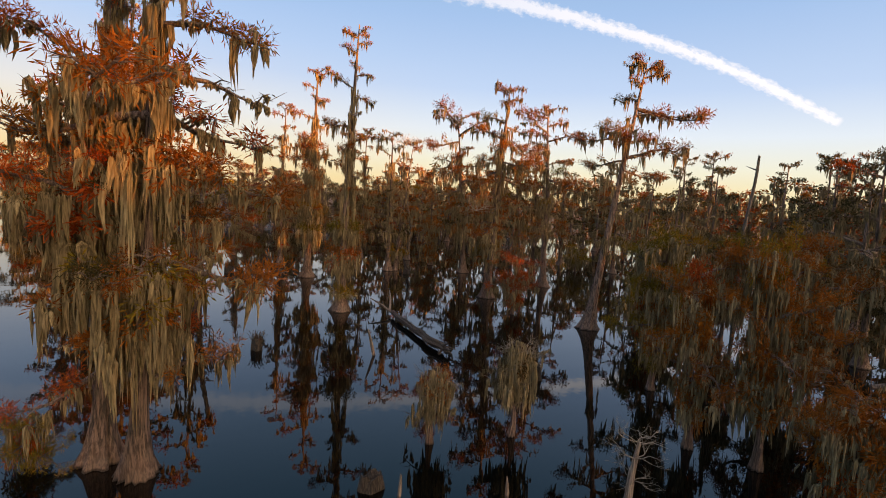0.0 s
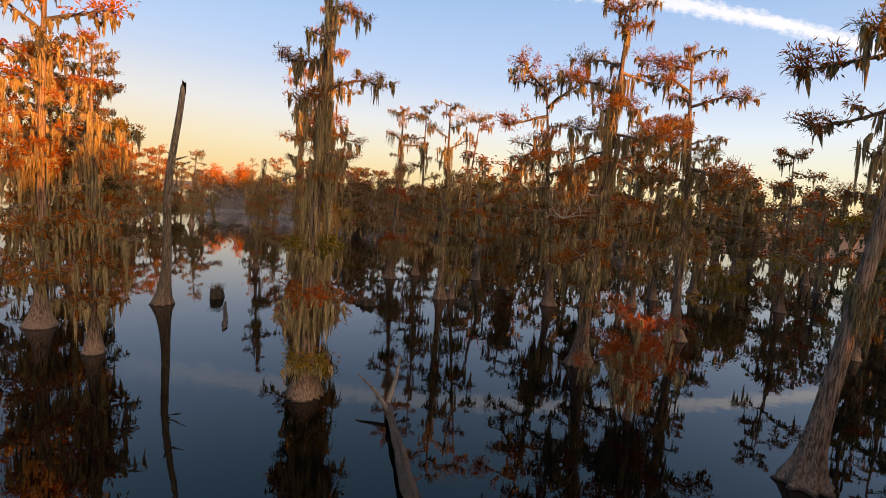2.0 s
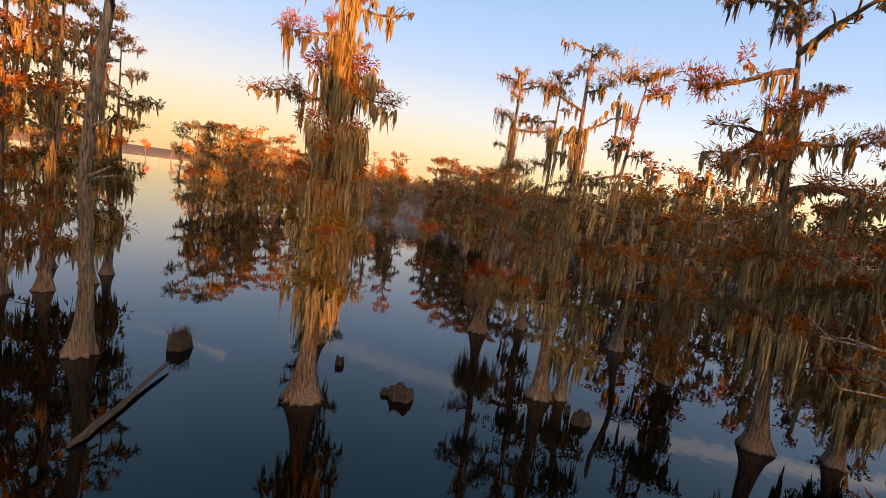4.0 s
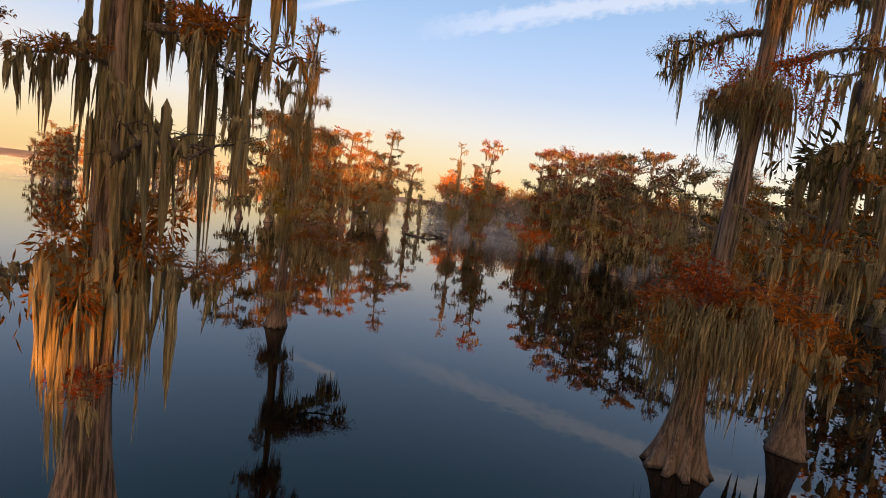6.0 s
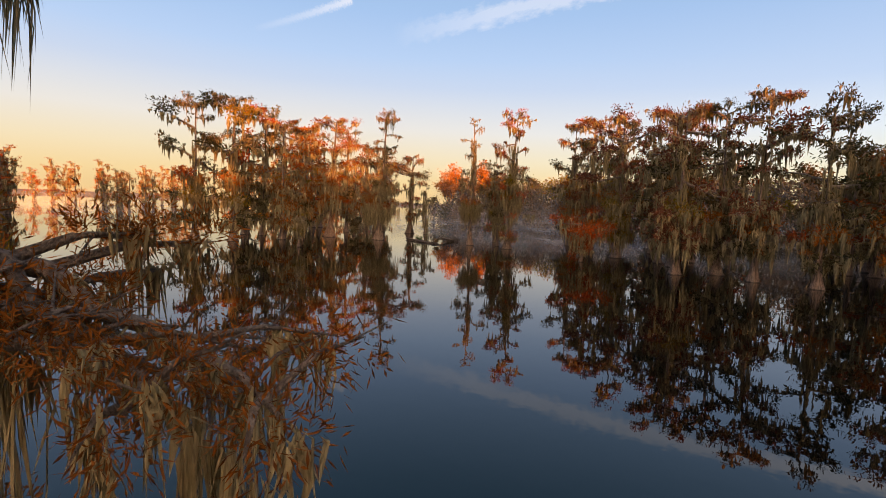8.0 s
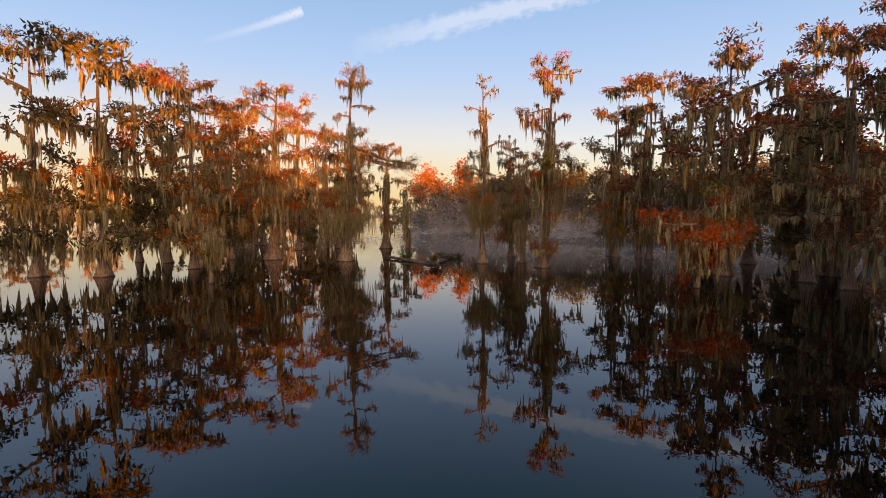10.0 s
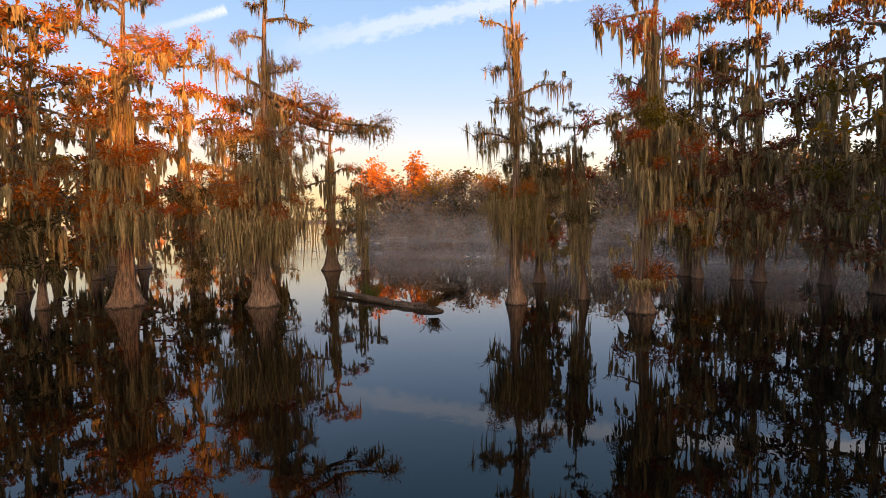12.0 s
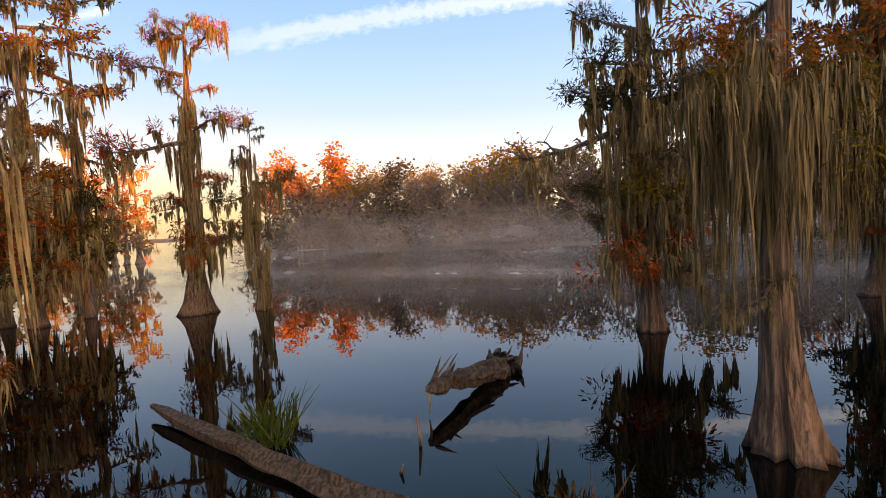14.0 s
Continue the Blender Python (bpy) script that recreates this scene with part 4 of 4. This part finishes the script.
far_rng = random.Random(77)
FAR = [far_cypress(n, 8.0 + 0.5 * (n % 3), 1.9 + 0.2 * (n % 2), kind) for n, kind in enumerate(("rust", "dark", "rust", "red", "dark"))]
spots = []
for _ in range(92):                                 # swamp behind the first stretch and to the east
    x, y = far_rng.uniform(-12, 50), far_rng.uniform(44, 78)
    if y > 50 + 0.25 * max(0, 6 - x) + 6 * (x < 8):
        spots.append((x, y, 0, 1.05))
for _ in range(12):                                 # unseen trees added to the south-east, to keep dawn glow off the saplings
    spots.append((far_rng.uniform(10, 19), far_rng.uniform(-4, 5), 0, 0.85))
# four tall trees out of view, added to shade the cypress at (-5.6, 21.5)
spots += [(14.3, 9.1, 0, 1.55), (16.2, 10.0, 0, 1.5), (13.4, 7.2, 0, 1.45), (18.0, 6.6, 0, 1.55)]
for _ in range(36):
    x = far_rng.uniform(31, 60)
    spots.append((x, far_rng.uniform(0.75 * x + 12, 60), 0, 1.0))
for cx, cy, count, wide, s in ((-80, 42, 13, 3.4, 0.66), (-95, 57, 9, 3.4, 0.66), (-134, 75, 7, 6, 0.85),
                               (-150, 60, 8, 8, 0.9), (-72.5, 80, 5, 2.5, 0.8), (-84, 86, 6, 4, 0.85), (-97, 80, 6, 6, 0.9), (-112, 98, 8, 7, 0.95), (-57, 63, 5, 3.0, 0.95), (-27, 71, 5, 2.5, 0.78), (-20, 67, 8, 4.0, 0.72), (-11, 66, 7, 4.0, 0.9)):
    for _ in range(count):
        spots.append((cx + far_rng.gauss(0, wide * 0.7), cy + far_rng.gauss(0, wide * 0.7), 0, s))
scatter(FAR, [p for p in spots if p[0] > -70], far_rng)
scatter([FAR[0], FAR[2], FAR[2], FAR[3]], [p for p in spots if p[0] <= -70], far_rng)      # rust and red kinds only: the islands' warm sunlight put into leaf colour


# ---- woods on the shores ----
def hardwood(seed, height, wide, leaves, words, dense=900, size=0.3, bushy=False):
    rng = random.Random(6000 + seed)
    tree = thing("shore_tree", (0, 0, -40), f"{words} broadleaf tree on the wooded shore", "tree", "trees on the shore")
    wood, tips = Shape(), []

    def grow(p, way, long, r, depth):
        q = p + way * long
        wood.tube([p, p.lerp(q, 0.5) + Vector((rng.gauss(0, 0.06), rng.gauss(0, 0.06), 0)), q], [r, 0.8 * r, 0.6 * r], 6 if depth > 2 else 3)
        tips.append(q)
        if depth:
            for _ in range(3):
                w = (way + Vector((rng.gauss(0, 0.55), rng.gauss(0, 0.55), rng.gauss(0.12, 0.25)))).normalized()
                grow(p.lerp(q, rng.uniform(0.6, 1.0)), w, long * rng.uniform(0.6, 0.8), r * 0.55, depth - 1)
    grow(Vector((0, 0, -0.4)), Vector((0, 0, 1)), height * 0.34, 0.16, 2 if bushy else 3)
    top = max(t.z for t in tips)
    reach = max(math.hypot(t.x, t.y) for t in tips)
    fix = Matrix.Diagonal((wide / reach, wide / reach, height / top)).to_3x3()
    wood.points = [fix @ p for p in wood.points]
    tips = [fix @ t for t in tips]
    high = [t for t in tips if t.z > height * 0.25]
    if bushy:
        high += [Vector((wide * rng.uniform(-0.8, 0.8), wide * rng.uniform(-0.8, 0.8), height * rng.uniform(0.02, 0.6))) for _ in range(60)]
    crown = Shape()
    for _ in range(dense):
        c = rng.choice(high) + Vector((rng.gauss(0, 0.32), rng.gauss(0, 0.32), rng.gauss(0, 0.26)))
        a = rng.uniform(0, 6.283)
        crown.leaf(c, (math.cos(a), math.sin(a), rng.uniform(-0.7, 0.6)), rng.uniform(0.6, 1.2) * size, rng.uniform(0.22, 0.42) * size, rng)
    part("trunk", wood.mesh("trunk", BROWN_BARK, True), tree)
    part("crown", crown.mesh("crown", leaves), tree)
    return tree


WOODS = {
    "orange": hardwood(1, 8.0, 2.6, ORANGE, "orange-leaved", 1500, 0.33),
    "green": hardwood(2, 6.0, 2.4, OLIVE, "olive-green", 1500, 0.24),
    "pine": hardwood(3, 6.3, 1.5, DARK, "dark green", 1000, 0.29),
    "brown": hardwood(4, 5.6, 2.4, BROWN, "bare brown", 900, 0.20),
    "bush": hardwood(6, 3.4, 2.0, BROWN, "low brown", 1100, 0.28, True),
    "thicket": hardwood(7, 3.2, 2.0, DARK, "low green", 1000, 0.28, True),
    # never in view, added to block the low sun
    "shade_hedge": hardwood(8, 10.6, 4.5, GREEN, "unseen tall green shade-casting", 420, 1.0, True),
    "thin": hardwood(5, 6.2, 2.4, OLIVE, "thinly leaved grey", 700, 0.19),
}


def woods(kind, x, y, s, turn):
    ob = copy_thing(WOODS[kind], pose(x, y, max(0.0, lake_depth(x, y)) - 0.05, 0, 0, turn))
    ob.scale = (s, s, s)


for x, y, s in ((-66.3, 93.5, 1.0), (-63.6, 94.0, 1.05), (-69, 95, 0.95), (-75, 100, 0.9)):
    woods("orange", x, y, s, 40 * x)
for x, y, s, kind in ((-60.5, 93.5, 1.05, "green"), (-57.5, 92.5, 0.95, "thin"), (-55.2, 91.5, 0.95, "pine"), (-52.8, 92, 0.95, "brown"), (-50.3, 91.5, 0.95, "thin"), (-47.5, 91.5, 1.05, "green"),
                      (-44.8, 91.2, 1.1, "green"), (-42.0, 91.5, 1.1, "brown"), (-39.5, 91.5, 1.05, "thin"), (-36.5, 91.5, 1.0, "brown"), (-33.5, 91.5, 1.1, "green"), (-30.0, 92, 1.1, "thin")):
    woods(kind, x, y, s, 31 * x)
shore_rng = random.Random(9)
for n in range(36):                                  # the closed wood behind the first stretch
    x = -29 + 92 * (n + shore_rng.random()) / 36
    wave = 1.6 * math.sin(0.11 * x) + 0.8 * math.sin(0.31 * x + 1)
    woods(shore_rng.choice(("pine", "green", "brown", "thin")), x, 92 + wave + shore_rng.uniform(0, 4), shore_rng.uniform(1.0, 1.3), shore_rng.uniform(0, 360))
for n in range(64):                                  # the brown brush along the bank and the second row behind it
    x = -67 + 75 * (n + shore_rng.random()) / 64
    wave = 1.6 * math.sin(0.11 * x) + 0.8 * math.sin(0.31 * x + 1)
    woods(shore_rng.choice(("bush", "bush", "bush", "thicket")), x, 89.9 + wave + shore_rng.uniform(0, 1.4), shore_rng.uniform(0.8, 1.2), shore_rng.uniform(0, 360))
    if n % 2:
        woods(shore_rng.choice(("bush", "bush", "thicket")), x + 0.6, 93.5 + wave + shore_rng.uniform(0, 1.5), shore_rng.uniform(1.35, 1.75), shore_rng.uniform(0, 360))
        woods(shore_rng.choice(("brown", "thin", "brown", "green")), x, 96 + wave + shore_rng.uniform(0, 6), shore_rng.uniform(0.9, 1.15), shore_rng.uniform(0, 360))
for n in range(64):                                  # an unseen wood added on the sunward shore, to throw shade over the lake
    p = -9 + 92 * (n + shore_rng.random()) / 64
    for s, kinds, low, high in ((-81 - shore_rng.uniform(0, 3), ("shade_hedge",), 0.98, 1.14), (-86 - shore_rng.uniform(0, 6), ("shade_hedge",), 0.9, 1.1))[:1 + n % 2]:
        x, y = 0.6157 * p - 0.7880 * s, 0.7880 * p + 0.6157 * s
        tall = 1 + 0.42 * (p < 14.5) + 0.20 * (p > 31) + 0.12 * (p > 41)          # raised at both ends of the belt, where shade must reach higher
        woods(shore_rng.choice(kinds), x, y, tall * shore_rng.uniform(low, high), shore_rng.uniform(0, 360))
for n in range(42):                                  # low wood along the far western and north-western shore
    f = (n + shore_rng.random()) / 42
    x, y = -262 - shore_rng.uniform(0, 12), -60 + 300 * f
    if n % 3 == 0:
        x, y = -70 - 190 * f, 95 + 1.4 * 190 * f + shore_rng.uniform(0, 10)
    woods(shore_rng.choice(("orange", "brown", "orange", "green")), x, y, shore_rng.uniform(0.9, 1.5), shore_rng.uniform(0, 360))


# ---- stumps, logs and small things on the water ----
def stump(x, y, wide, high, seed, grass=False):
    rng, shape, sides = random.Random(7000 + seed), Shape(), 14
    block = thing("stump", (x, y, 0), "rotten grass-topped cypress stump in the water" if grass else "jagged rotten cypress stump in the water", "stump", "stumps in the lake", turn=rng.uniform(0, 6))
    for n, z in enumerate((-0.8, -0.2, 0.0, 0.35 * high, 0.7 * high, high)):
        for k in range(sides):
            a = 6.283 * k / sides
            r = wide / 2 * (1.1 - 0.2 * max(0, z) / high) * (1 + 0.14 * math.sin(5 * a + seed) + rng.uniform(-0.07, 0.07))
            up = rng.uniform(-0.45, 0.25) * high if n == 5 and not grass else rng.uniform(-0.04, 0.04) * (n > 2)
            shape.points.append(Vector((r * math.cos(a), 0.8 * r * math.sin(a), z + up)))
    for n in range(5):
        for k in range(sides):
            a, b = n * sides + k, n * sides + (k + 1) % sides
            shape.faces.append((a, b, b + sides, a + sides))
    shape.points.append(Vector((0, 0, 0.55 * high if not grass else high)))
    for k in range(sides):
        shape.faces.append((5 * sides + k, 5 * sides + (k + 1) % sides, len(shape.points) - 1))
    part("wood", shape.mesh("wood", DRIFT), block)
    if grass:
        part("reeds", grass_mesh(seed, 0.45 * wide, 0.28), block, (0, 0, high), label="tuft of thin dry grass")
    return block


def grass_mesh(seed, wide, high, count=70, mat=None):
    rng, shape = random.Random(seed), Shape()
    for _ in range(count):
        a, d = rng.uniform(0, 6.283), wide * math.sqrt(rng.random())
        p = Vector((d * math.cos(a), d * math.sin(a), -0.03))
        tip = Vector((rng.gauss(0, 0.4), rng.gauss(0, 0.4), 1.0)) * high * rng.uniform(0.5, 1.15)
        shape.tube([p, p + tip * 0.6 + Vector((0, 0, 0.03)), p + tip], [0.006, 0.005, 0.001], 3)
        if rng.random() < 0.5:
            shape.leaf(p + tip * 0.8, tip, 0.06, 0.012, rng)
    return shape.mesh("reeds", mat or GRASS)


for n, (x, y, w, h, g) in enumerate(((-14.6, 29.35, 0.66, 0.40, True), (-10.94, 32.1, 0.24, 0.24, False), (-8.34, 31.7, 0.62, 0.34, False), (-8.75, 31.6, 0.26, 0.14, False), (-4.30, 34.2, 0.50, 0.30, False), (-4.75, 34.45, 0.2, 0.26, False),
                                     (-6.67, 15.3, 0.42, 0.34, True), (-1.49, 8.24, 0.42, 0.26, False), (2.2, 14.6, 0.4, 0.4, False))):
    stump(x, y, w, h, n, g)


def log(path, radii, seed, label, roots=0, reach=1.0):
    """A drifted trunk: a crooked tapering bole with its bark furrowed, and broken roots at its thick end."""
    rng, shape = random.Random(8000 + seed), Shape()
    base, sides = Vector(path[0]), 12
    fell = thing("fallen_log", base, label, "log", "drift logs in the lake")
    line = []
    for n in range(len(path) - 1):
        for k in range(5):
            line.append(Vector(path[n]).lerp(Vector(path[n + 1]), k / 5) - base)
    line.append(Vector(path[-1]) - base)
    for n, c in enumerate(line):
        f = n / (len(line) - 1)
        r = (radii[0] * (1 - f) + radii[1] * f) * (0.5 if n in (0, len(line) - 1) else 0.85 if n == 1 else 1.0)
        along = (line[min(n + 1, len(line) - 1)] - line[max(n - 1, 0)]).normalized()
        across = along.cross((0, 0, 1)).normalized()
        other = across.cross(along)
        c = c + 0.25 * r * Vector((rng.gauss(0, 1), rng.gauss(0, 1), rng.gauss(0, 0.6)))
        for k in range(sides):
            a = 6.283 * k / sides
            d = r * (1 + 0.20 * math.sin(4 * a + 0.3 * n) + rng.uniform(-0.14, 0.14))
            shape.points.append(c + d * (math.cos(a) * across + math.sin(a) * other))
    for n in range(len(line) - 1):
        for k in range(sides):
            a, b = n * sides + k, n * sides + (k + 1) % sides
            shape.faces.append((a, b, b + sides, a + sides))
    shape.faces.append(tuple(range(sides - 1, -1, -1)))
    shape.faces.append(tuple(range(sides * (len(line) - 1), sides * len(line))))
    part("bole", shape.mesh("bole", WORN), fell)
    back = (line[0] - line[3]).normalized()
    for n in range(roots):
        spike = Shape()
        w = (back + Vector((rng.gauss(0, 0.5), rng.gauss(0, 0.5), rng.gauss(0.1, 0.45)))).normalized()
        spike.tube([Vector((0, 0, 0)), reach * w * 0.16, reach * w * rng.uniform(0.25, 0.45) + Vector((0, 0, rng.uniform(-0.1, 0.1)))], [0.06, 0.035, 0.008], 5)
        part("root", spike.mesh("root", WORN), fell, line[0] + 0.6 * radii[0] * Vector((rng.gauss(0, 1), rng.gauss(0, 1), rng.gauss(0, 0.7))))
    for n in range(roots):                           # splinters along the bole
        at = line[rng.randrange(1, len(line) - 1)]
        w = (back + Vector((rng.gauss(0, 0.35), rng.gauss(0, 0.35), rng.gauss(0.2, 0.3)))).normalized()
        chip = Shape().tube([Vector((0, 0, 0)), w * 0.12, w * rng.uniform(0.18, 0.34)], [0.024, 0.016, 0.003], 4)
        part("splinter", chip.mesh("splinter", WORN), fell, at + Vector((rng.gauss(0, 0.04), rng.gauss(0, 0.04), 0.5 * radii[0])))
    return fell


log([(-37.78, 60.4, -0.01), (-39.0, 60.55, 0.03), (-40.6, 60.85, 0.06), (-42.2, 61.3, 0.10)], (0.125, 0.045), 1, "long grey drift log lying in the still water")
log([(-39.2, 63.5, 0.07), (-39.28, 63.1, 0.13), (-39.38, 62.6, 0.18), (-39.5, 62.0, 0.25)], (0.145, 0.06), 2, "splintered end of a sunken log above the water", roots=13, reach=0.75)
fork = log([(-0.62, 16.2, 0.20), (-1.6, 18.1, 0.18), (-2.5, 19.8, 0.18), (-3.35, 21.4, 0.20)], (0.16, 0.075), 3, "weathered fallen trunk with its roots in the water", roots=7)
for a, b, r in (((-3.2, 21.1, 0.18), (-4.34, 21.9, 0.60), 0.055), ((-3.35, 21.4, 0.20), (-3.67, 23.1, 0.80), 0.06)):
    way = Vector(b) - Vector(a)
    prong = Shape().tube([Vector((0, 0, 0)), 0.5 * way + Vector((0.03, 0.04, 0.02)), way], [r, 0.8 * r, 0.35 * r], 7)
    part("branch", prong.mesh("branch", DEAD), fork, Vector(a) - fork.location, label="pale bare prong of the fallen trunk")
log([(-11.0, 25.3, 0.03), (-12.2, 26.9, 0.08), (-13.4, 28.4, 0.16)], (0.09, 0.04), 4, "thin pale drift branch in the water")
for n, (a, b, r) in enumerate((((-2.84, 15.6, -0.2), (-3.15, 15.7, 0.85), 0.06), ((-0.96, 8.04, -0.2), (-0.94, 8.06, 0.42), 0.04), ((0.92, 8.34, -0.2), (0.90, 8.36, 0.38), 0.045),
                              ((-39.6, 59.4, -0.2), (-39.62, 59.42, 0.16), 0.025), ((-39.32, 61.44, -0.2), (-39.35, 61.45, 0.25), 0.016), ((-39.5, 62.02, 0.28), (-39.5, 62.01, 0.03), 0.014), ((-38.6, 59.1, -0.2), (-38.65, 59.1, 0.12), 0.02), ((-39.35, 61.0, -0.2), (-39.25, 61.0, 0.07), 0.02))):
    rod = Shape()
    rod.tube([(0, 0, 0), (Vector(b) - Vector(a)) * 0.6 + Vector((0.01, 0, 0)), Vector(b) - Vector(a)], [r, 0.85 * r, 0.35 * r], 6)
    ob = thing("dead_stick", a, "pale broken stick standing in the water", "stick", "sticks in the lake")
    part("stem", rod.mesh("stem", DEAD), ob)
clump = thing("grass_clump", (-37.95, 60.25, 0.18), "tuft of dry brown grass growing on the drift log", "grass")
part("reeds", grass_mesh(51, 0.13, 0.30, 120), clump)
clump = thing("grass_clump", (-40.55, 61.1, 0.0), "clump of green water grass in the lake", "grass")
part("reeds", grass_mesh(52, 0.18, 0.45, 110, GREEN), clump)
clump = thing("bare_bush", (3.0, 8.4, 0.0), "bare pale twiggy bush with few leaves in the water", "shrub")
stem = Shape()
stem.tube([(0, 0, -0.4), (0.05, 0.02, 0.6), (0.12, 0, 1.2)], [0.09, 0.06, 0.03], 7)
part("stem", stem.mesh("stem", DEAD, True), clump)
for z, s in ((0.5, 0.5), (0.9, 0.6), (1.2, 0.55)):
    part("twig_tangle", bare_twigs(int(90 + 10 * z)), clump, (0.08, 0, z), 3 * z, (s, s, s))
for x, y, z, s, t in ((-5.0, 34.9, 8.9, 1.0, 0), (-4.6, 35.4, 9.0, 1.1, 2), (0.2, 25.4, 4.78, 1.1, 3.2)):
    dry = thing("dead_branch", (x, y, z), "bare pale dead branch caught among the trees", "branch", turn=t)
    part("twig_tangle", bare_twigs(int(200 + x * 7)), dry, size=(s, s, s))

dock = thing("small_dock", (-59.0, 86.0, 0), "small grey wooden dock with a white box by the shore", "dock", turn=0.4)
for px, py in ((-0.9, -0.5), (0.9, -0.5), (-0.9, 0.5), (0.9, 0.5)):
    post = Shape().tube([(px, py, -1.2), (px, py, 0.75)], [0.05, 0.045], 8)
    part("post", post.mesh("post", DEAD), dock)
for n in range(9):
    board, x0 = Shape(), -1.0 + 0.225 * n
    board.points += [Vector((x0 + dx, dy, dz)) for dz in (0.42, 0.46) for dx, dy in ((0, -0.6), (0.2, -0.6), (0.2, 0.6), (0, 0.6))]
    board.faces += [(3, 2, 1, 0), (4, 5, 6, 7), (0, 1, 5, 4), (1, 2, 6, 5), (2, 3, 7, 6), (3, 0, 4, 7)]
    part("plank", board.mesh("plank", DEAD), dock)


# ---- mist ----
def mist_material():
    """Wisps that rise from the water: thickest a little above it, thinning upwards and towards the ends of a bank."""
    mat, add, link, out = material("thin_mist")
    geo = add("ShaderNodeNewGeometry")
    uv = add("ShaderNodeUVMap")
    flat = add("ShaderNodeMapping")
    flat.inputs["Scale"].default_value = (1, 1, 2.2)
    link(geo.outputs["Position"], flat.inputs[0])
    cloud = add("ShaderNodeTexNoise", i_Scale=0.30, i_Detail=5.0, i_Roughness=0.58)
    link(flat.outputs[0], cloud.inputs[0])
    body = add("ShaderNodeMapRange", i_From_Min=0.30, i_From_Max=0.72, i_To_Min=0.02, i_To_Max=0.42)
    link(cloud.outputs[0], body.inputs[0])
    split = add("ShaderNodeSeparateXYZ")
    link(uv.outputs[0], split.inputs[0])
    rise = ramp(add("ShaderNodeValToRGB"), [(0.0, (0.10,) * 3), (0.14, (1,) * 3), (0.45, (0.42,) * 3), (1.0, (0, 0, 0))])
    link(split.outputs[1], rise.inputs[0])
    ends = ramp(add("ShaderNodeValToRGB"), [(0.0, (0, 0, 0)), (0.22, (1,) * 3), (0.78, (1,) * 3), (1.0, (0, 0, 0))])
    link(split.outputs[0], ends.inputs[0])
    shape = add("ShaderNodeMath", operation="MULTIPLY")
    link(rise.outputs[0], shape.inputs[0])
    link(ends.outputs[0], shape.inputs[1])
    alpha = add("ShaderNodeMath", operation="MULTIPLY")
    link(body.outputs[0], alpha.inputs[0])
    link(shape.outputs[0], alpha.inputs[1])
    clear = add("ShaderNodeBsdfTransparent")
    half = add("ShaderNodeMixShader")                                       # droplets scatter light to both sides
    for n, kind in enumerate(("ShaderNodeBsdfDiffuse", "ShaderNodeBsdfTranslucent")):
        side = add(kind)
        side.inputs[0].default_value = (0.84, 0.80, 0.82, 1)
        link(side.outputs[0], half.inputs[1 + n])
    blend = add("ShaderNodeMixShader")
    link(alpha.outputs[0], blend.inputs[0])
    link(clear.outputs[0], blend.inputs[1])
    link(half.outputs[0], blend.inputs[2])
    link(blend.outputs[0], out.inputs[0])
    return mat


MIST = mist_material()
mist = Shape()
for x0, y0, x1, y1, top in ((-72, 73, -16, 71, 1.5), (-78, 79.5, -14, 78, 2.6), (-84, 86, -10, 85.2, 6.0), (-9, 74, 28, 72, 2.0),
                            (-78, 28, -90, 70, 1.3), (-120, 20, -135, 100, 2.4), (-200, 0, -210, 190, 4.5)):
    s = len(mist.points)
    mist.points += [Vector((x0, y0, 0.01)), Vector((x1, y1, 0.01)), Vector((x1, y1, top)), Vector((x0, y0, top))]
    mist.faces.append((s, s + 1, s + 2, s + 3))
me = mist.mesh("morning_mist", MIST)
uv = me.uv_layers.new(name="patch")
for loop in me.loops:
    uv.data[loop.index].uv = ((0, 0), (1, 0), (1, 1), (0, 1))[loop.vertex_index % 4]
drift = tagged(new("morning_mist", me), "thin white mist low over the far water", "mist", kind="stuff")
drift.visible_shadow = False

# the parents of the copies stand among the others
for n, ob in enumerate((*FAR, *WOODS.values())):
    x, y = (60 + 2.5 * n, 60 - 6 * n) if n < len(FAR) else (70 + 3 * n, 20 + 5 * n)
    ob.location = (x, y, max(0.0, lake_depth(x, y)) - 0.05)
